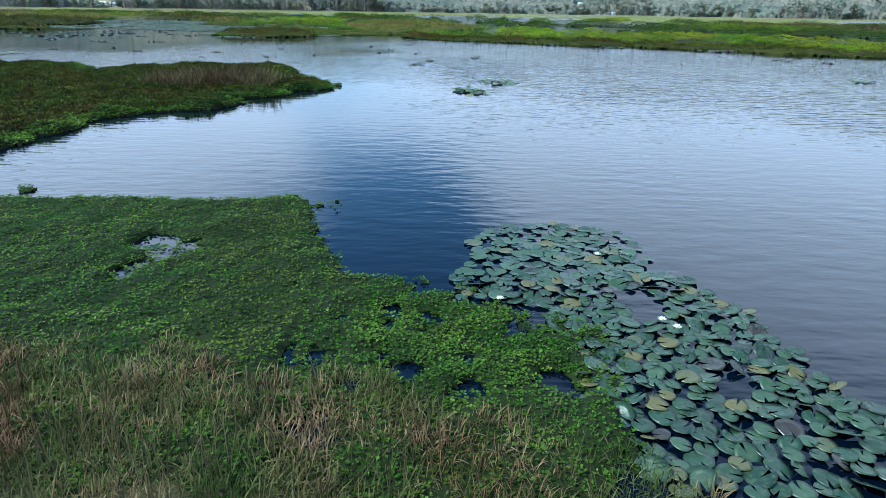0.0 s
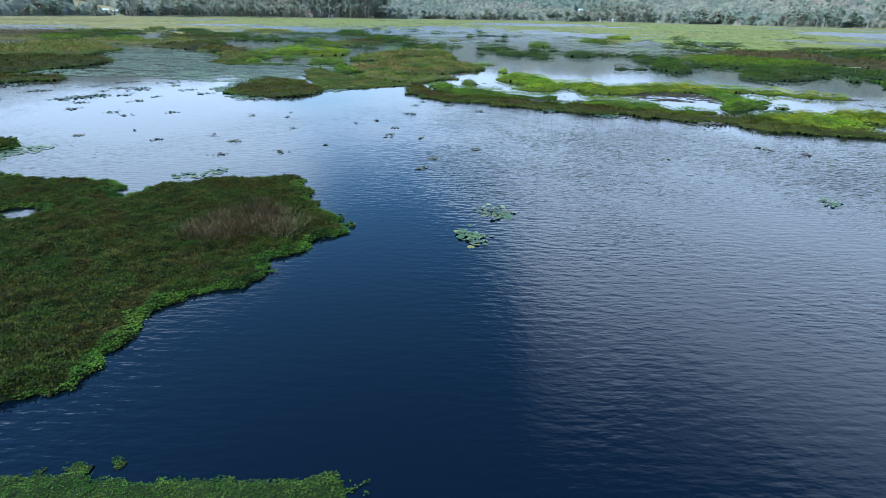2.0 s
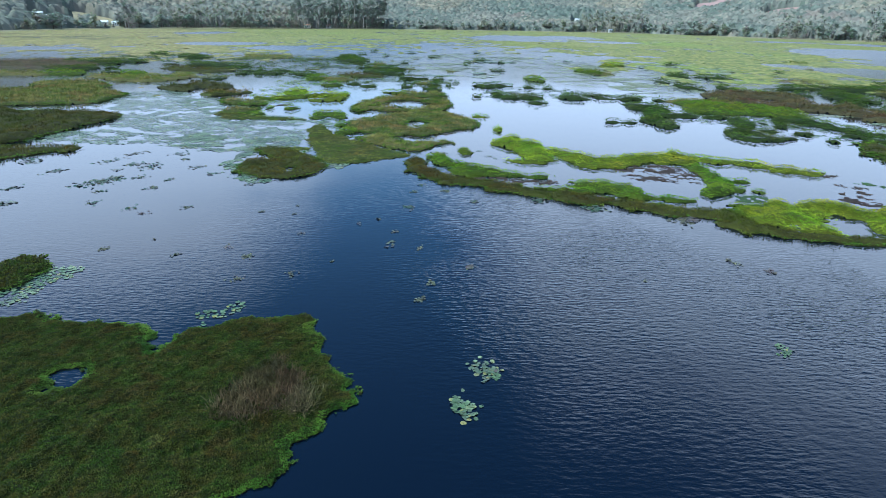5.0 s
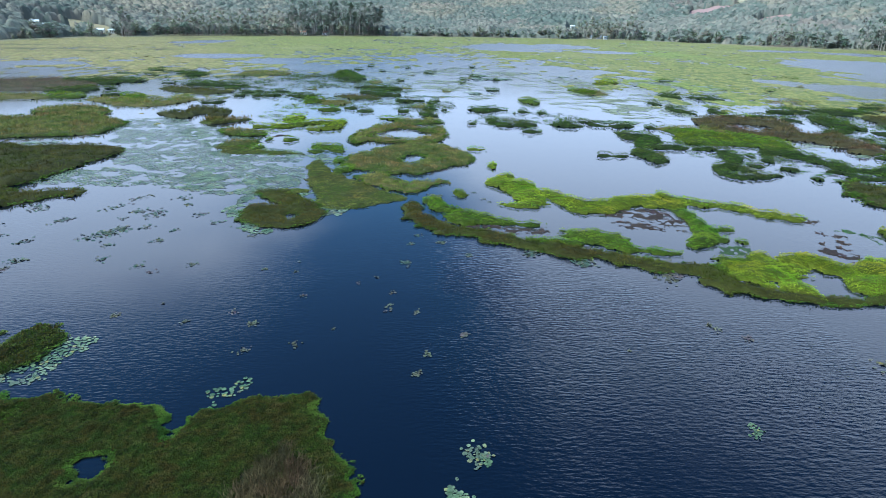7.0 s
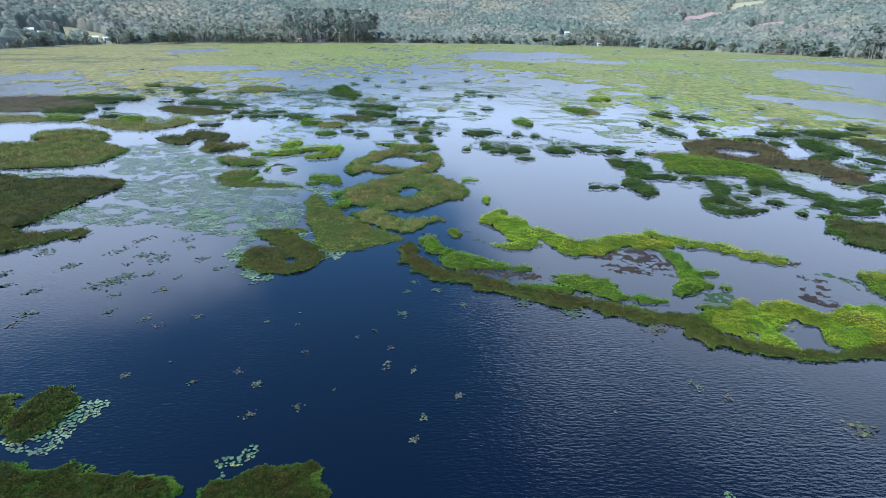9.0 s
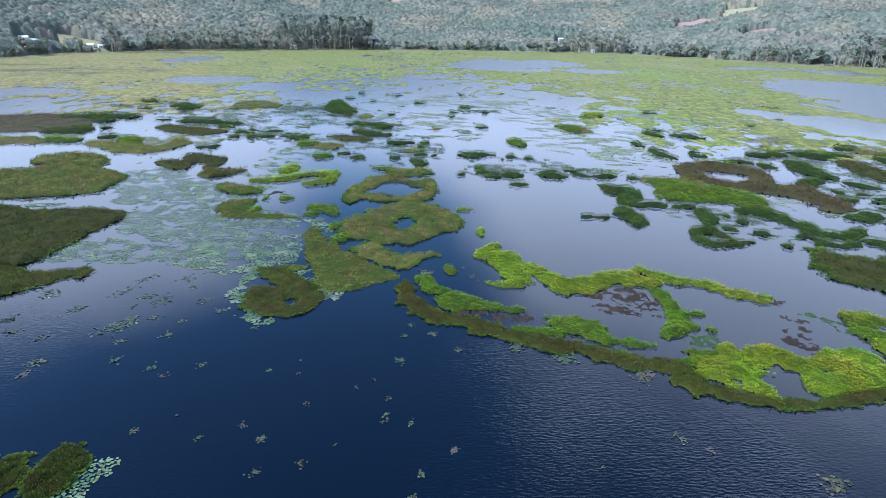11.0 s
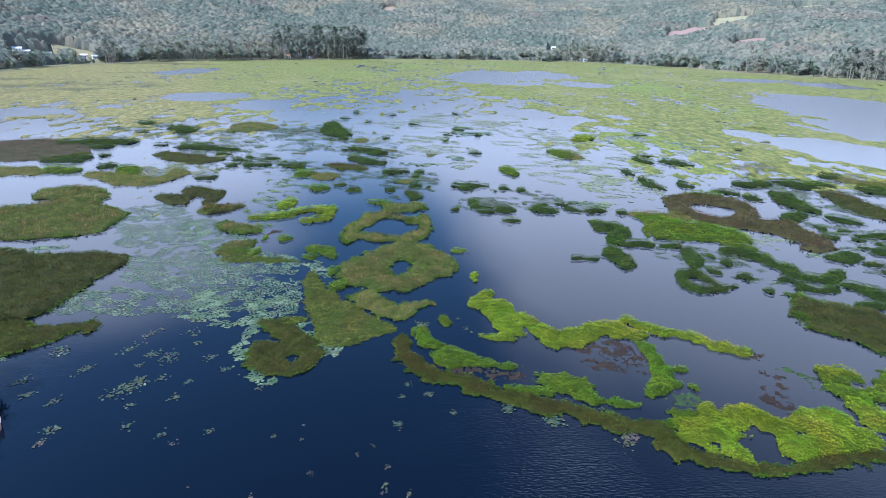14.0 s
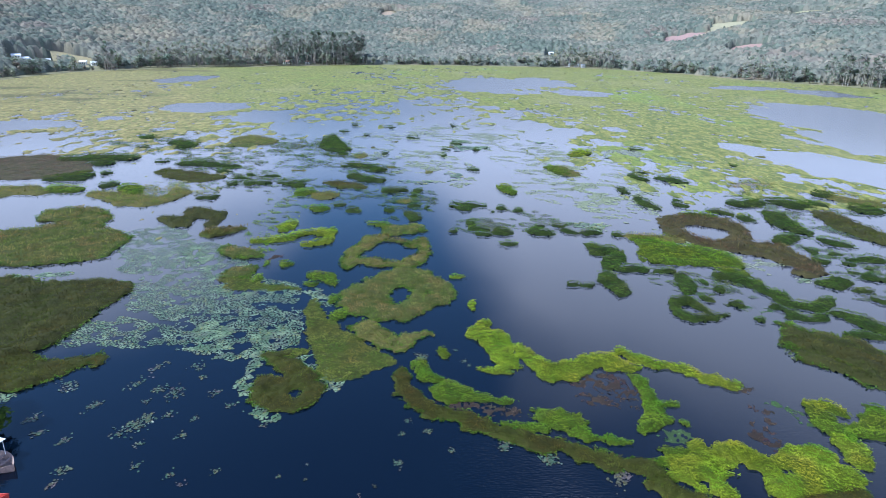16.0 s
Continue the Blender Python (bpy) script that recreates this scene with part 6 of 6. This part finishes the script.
def forest_material():
    """Canopy: each crown its own green, paled and greyed to stand for haze, with stands of drier and darker trees."""
    n = Nodes("forest_crowns", 0.95, 0.05)
    vor = n.t.nodes.new("ShaderNodeTexVoronoi")
    vor.voronoi_dimensions = "2D"
    vor.inputs["Scale"].default_value = 1 / 8.0
    n.put(vor.inputs["Vector"], n.pos)
    sepn = n.t.nodes.new("ShaderNodeSeparateColor")
    n.put(sepn.inputs[0], vor.outputs["Color"])
    r, r2 = sepn.outputs[0], sepn.outputs[1]
    # base tones brighter than real foliage: aerial haze painted into them
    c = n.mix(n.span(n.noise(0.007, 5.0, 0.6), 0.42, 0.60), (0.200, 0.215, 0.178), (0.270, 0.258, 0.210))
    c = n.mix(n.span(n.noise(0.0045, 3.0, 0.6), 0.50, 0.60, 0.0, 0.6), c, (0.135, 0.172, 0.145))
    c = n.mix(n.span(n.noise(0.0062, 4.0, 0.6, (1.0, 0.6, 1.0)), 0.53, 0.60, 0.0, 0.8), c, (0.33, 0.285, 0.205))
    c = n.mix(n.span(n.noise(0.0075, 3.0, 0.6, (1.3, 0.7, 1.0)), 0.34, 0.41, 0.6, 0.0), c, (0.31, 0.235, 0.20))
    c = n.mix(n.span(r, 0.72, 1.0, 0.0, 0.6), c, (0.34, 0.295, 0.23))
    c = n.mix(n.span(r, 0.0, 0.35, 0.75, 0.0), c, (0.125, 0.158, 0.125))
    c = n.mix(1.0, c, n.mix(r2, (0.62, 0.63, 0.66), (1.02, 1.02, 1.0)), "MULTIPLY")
    f = n.noise(0.55, 4.0, 0.7)
    c = n.mix(n.span(f, 0.44, 0.66, 0.0, 0.4), c, (0.140, 0.158, 0.132))
    n.colour(c)
    n.bump(f, 0.5, 1.0)
    n.translucent(c, 0.25)
    return n.m


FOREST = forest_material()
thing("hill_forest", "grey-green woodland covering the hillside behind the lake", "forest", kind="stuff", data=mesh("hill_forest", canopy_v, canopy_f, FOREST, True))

# sprays of leaves that break up the crowns
rng = np.random.default_rng(77)
a, rr = rng.uniform(radians(-39), radians(39), 70000), np.sqrt(rng.uniform(640 ** 2, 1900 ** 2, 70000))
px, py = rr * np.sin(a), rr * np.cos(a)
k = wooded(px, py)
px, py = px[k], py[k]
v, f = leaves(np.stack([px, py, canopy_height(px, py) - 0.2], 1), 2.2 + 0.8 * fbm(px, py, 40, 68, 2), 3, (-0.1, 0.9), 0.42, rng, 0.2, 0.5)
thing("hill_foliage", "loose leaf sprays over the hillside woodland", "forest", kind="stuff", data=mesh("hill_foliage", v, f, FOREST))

# ---- houses among the far trees ----
def house(x, y, w, d, h, turn, roof):
    z = float(ground_height(np.array([x]), np.array([y]))[0])
    ob = thing("house", "small white-walled house among trees on the far shore", "house", group="houses across the lake")
    bm = bmesh.new()
    bmesh.ops.create_cube(bm, size=1.0, matrix=Matrix.Translation((0, 0, h / 2 - 0.4)) @ Matrix.Diagonal((w, d, h + 0.8, 1)))
    part("wall", from_bm("wall", bm, M["wall"]), ob)
    bm = bmesh.new()
    o = 0.5
    e = [bm.verts.new(p) for p in ((-w / 2 - o, -d / 2 - o, h), (w / 2 + o, -d / 2 - o, h), (w / 2 + o, d / 2 + o, h), (-w / 2 - o, d / 2 + o, h), (-w / 2 - o, 0, h + 0.32 * d), (w / 2 + o, 0, h + 0.32 * d))]
    for q in ((0, 1, 5, 4), (2, 3, 4, 5), (0, 4, 3), (1, 2, 5), (3, 2, 1, 0)):
        bm.faces.new([e[i] for i in q])
    part("roof", from_bm("roof", bm, roof), ob)
    for i in range(3):
        bm = bmesh.new()
        bmesh.ops.create_cube(bm, size=1.0, matrix=Matrix.Translation((w * (-0.3 + 0.3 * i), -d / 2 - 0.03, h * 0.5)) @ Matrix.Diagonal((w * 0.13, 0.12, h * 0.4 if i != 1 else h * 0.7, 1)))
        part("window" if i != 1 else "door", from_bm("window", bm, M["glass"]), ob)
    ob.matrix_basis = pose(x, y, z + 0.3, 0, 0, turn)


for x, y, w, turn, key in HOUSES:
    house(x, y, w, w * 0.7, 3.4, turn, M[key])

# ---- the landing on the left ----
T1 = (trunk_mesh(prng, 4.2, 0.22, 5, M["bark_dark"]), crown_mesh(120, 5.6, 0.30, 3.4, 0.42, 1500, "dark"))
tree_thing("shore_tree", "dense dark green tree on the landing bank", *T1, pose(-49.6, 54.5, 0.1), "")
tree_thing("shore_tree", "dense dark green tree on the landing bank", *T1, pose(-53.5, 58.0, 0.1, 0, 0, 140) @ Matrix.Scale(1.2, 4), "")


def boat(at, turn, length, beam, paint, label, canopy):
    """An open wooden boat with a pointed bow, thwarts and, on one, a tin canopy on posts."""
    ob = thing("boat", label, "boat", group="boats at the landing")
    ns, bm = 9, bmesh.new()
    outer, inner = [], []
    for i in range(ns):
        s = i / (ns - 1)
        wdt = beam / 2 * (1 - max(0.0, (s - 0.45) / 0.55) ** 1.8) * (0.82 + 0.18 * min(1, s * 4))
        wdt = max(wdt, 0.03)
        x, sheer = length * s, 0.55 + 0.35 * s ** 3
        outer.append([bm.verts.new(p) for p in ((x, -wdt, sheer), (x - 0.15 * s, -wdt * 0.7, -0.15), (x - 0.15 * s, wdt * 0.7, -0.15), (x, wdt, sheer))])
        iw = max(wdt - 0.09, 0.01)
        inner.append([bm.verts.new(p) for p in ((x, -iw, sheer), (x - 0.1, -iw * 0.75, 0.08), (x - 0.1, iw * 0.75, 0.08), (x, iw, sheer))])
    for a, b in zip(outer, outer[1:]):
        for i in range(3):
            bm.faces.new((a[i], b[i], b[i + 1], a[i + 1]))
    for a, b in zip(inner, inner[1:]):
        for i in range(3):
            bm.faces.new((a[i + 1], b[i + 1], b[i], a[i]))
    for a, b, c, d in zip(outer, outer[1:], inner, inner[1:]):
        bm.faces.new((a[0], c[0], d[0], b[0]))
        bm.faces.new((a[3], b[3], d[3], c[3]))
    for o, n in ((outer, inner),):
        bm.faces.new((o[0][0], o[0][1], o[0][2], o[0][3], n[0][3], n[0][2], n[0][1], n[0][0]))
    part("hull", from_bm("hull", bm, paint), ob)
    for s in (0.25, 0.5, 0.68):
        bm = bmesh.new()
        bmesh.ops.create_cube(bm, size=1.0, matrix=Matrix.Translation((length * s, 0, 0.42)) @ Matrix.Diagonal((0.3, beam * 0.78, 0.05, 1)))
        part("thwart", from_bm("thwart", bm, M["planks"]), ob)
    if canopy:
        bm = bmesh.new()
        bmesh.ops.create_cube(bm, size=1.0, matrix=Matrix.Translation((length * 0.3, 0, 2.25)) @ Matrix.Diagonal((length * 0.5, beam * 0.95, 0.07, 1)))
        part("canopy", from_bm("canopy", bm, M["tin"]), ob, "white tin canopy")
        for px in (0.08, 0.52):
            for sy in (-0.4, 0.4):
                bm = bmesh.new()
                bmesh.ops.create_cone(bm, segments=8, radius1=0.03, radius2=0.03, depth=1.75, cap_ends=True, matrix=Matrix.Translation((length * px, beam * sy, 1.37)))
                part("post", from_bm("post", bm, M["tin"]), ob)
    ob.matrix_basis = pose(*at, 0, 0, turn)


boat((-46.9, 50.4, 0), -17, 5.6, 3.4, M["planks"], "weathered pinkish wooden boat with a white canopy, moored at the landing", True)
boat((-43.6, 43.6, 0), 12, 4.3, 1.5, M["red"], "red-painted open wooden boat moored at the landing", False)
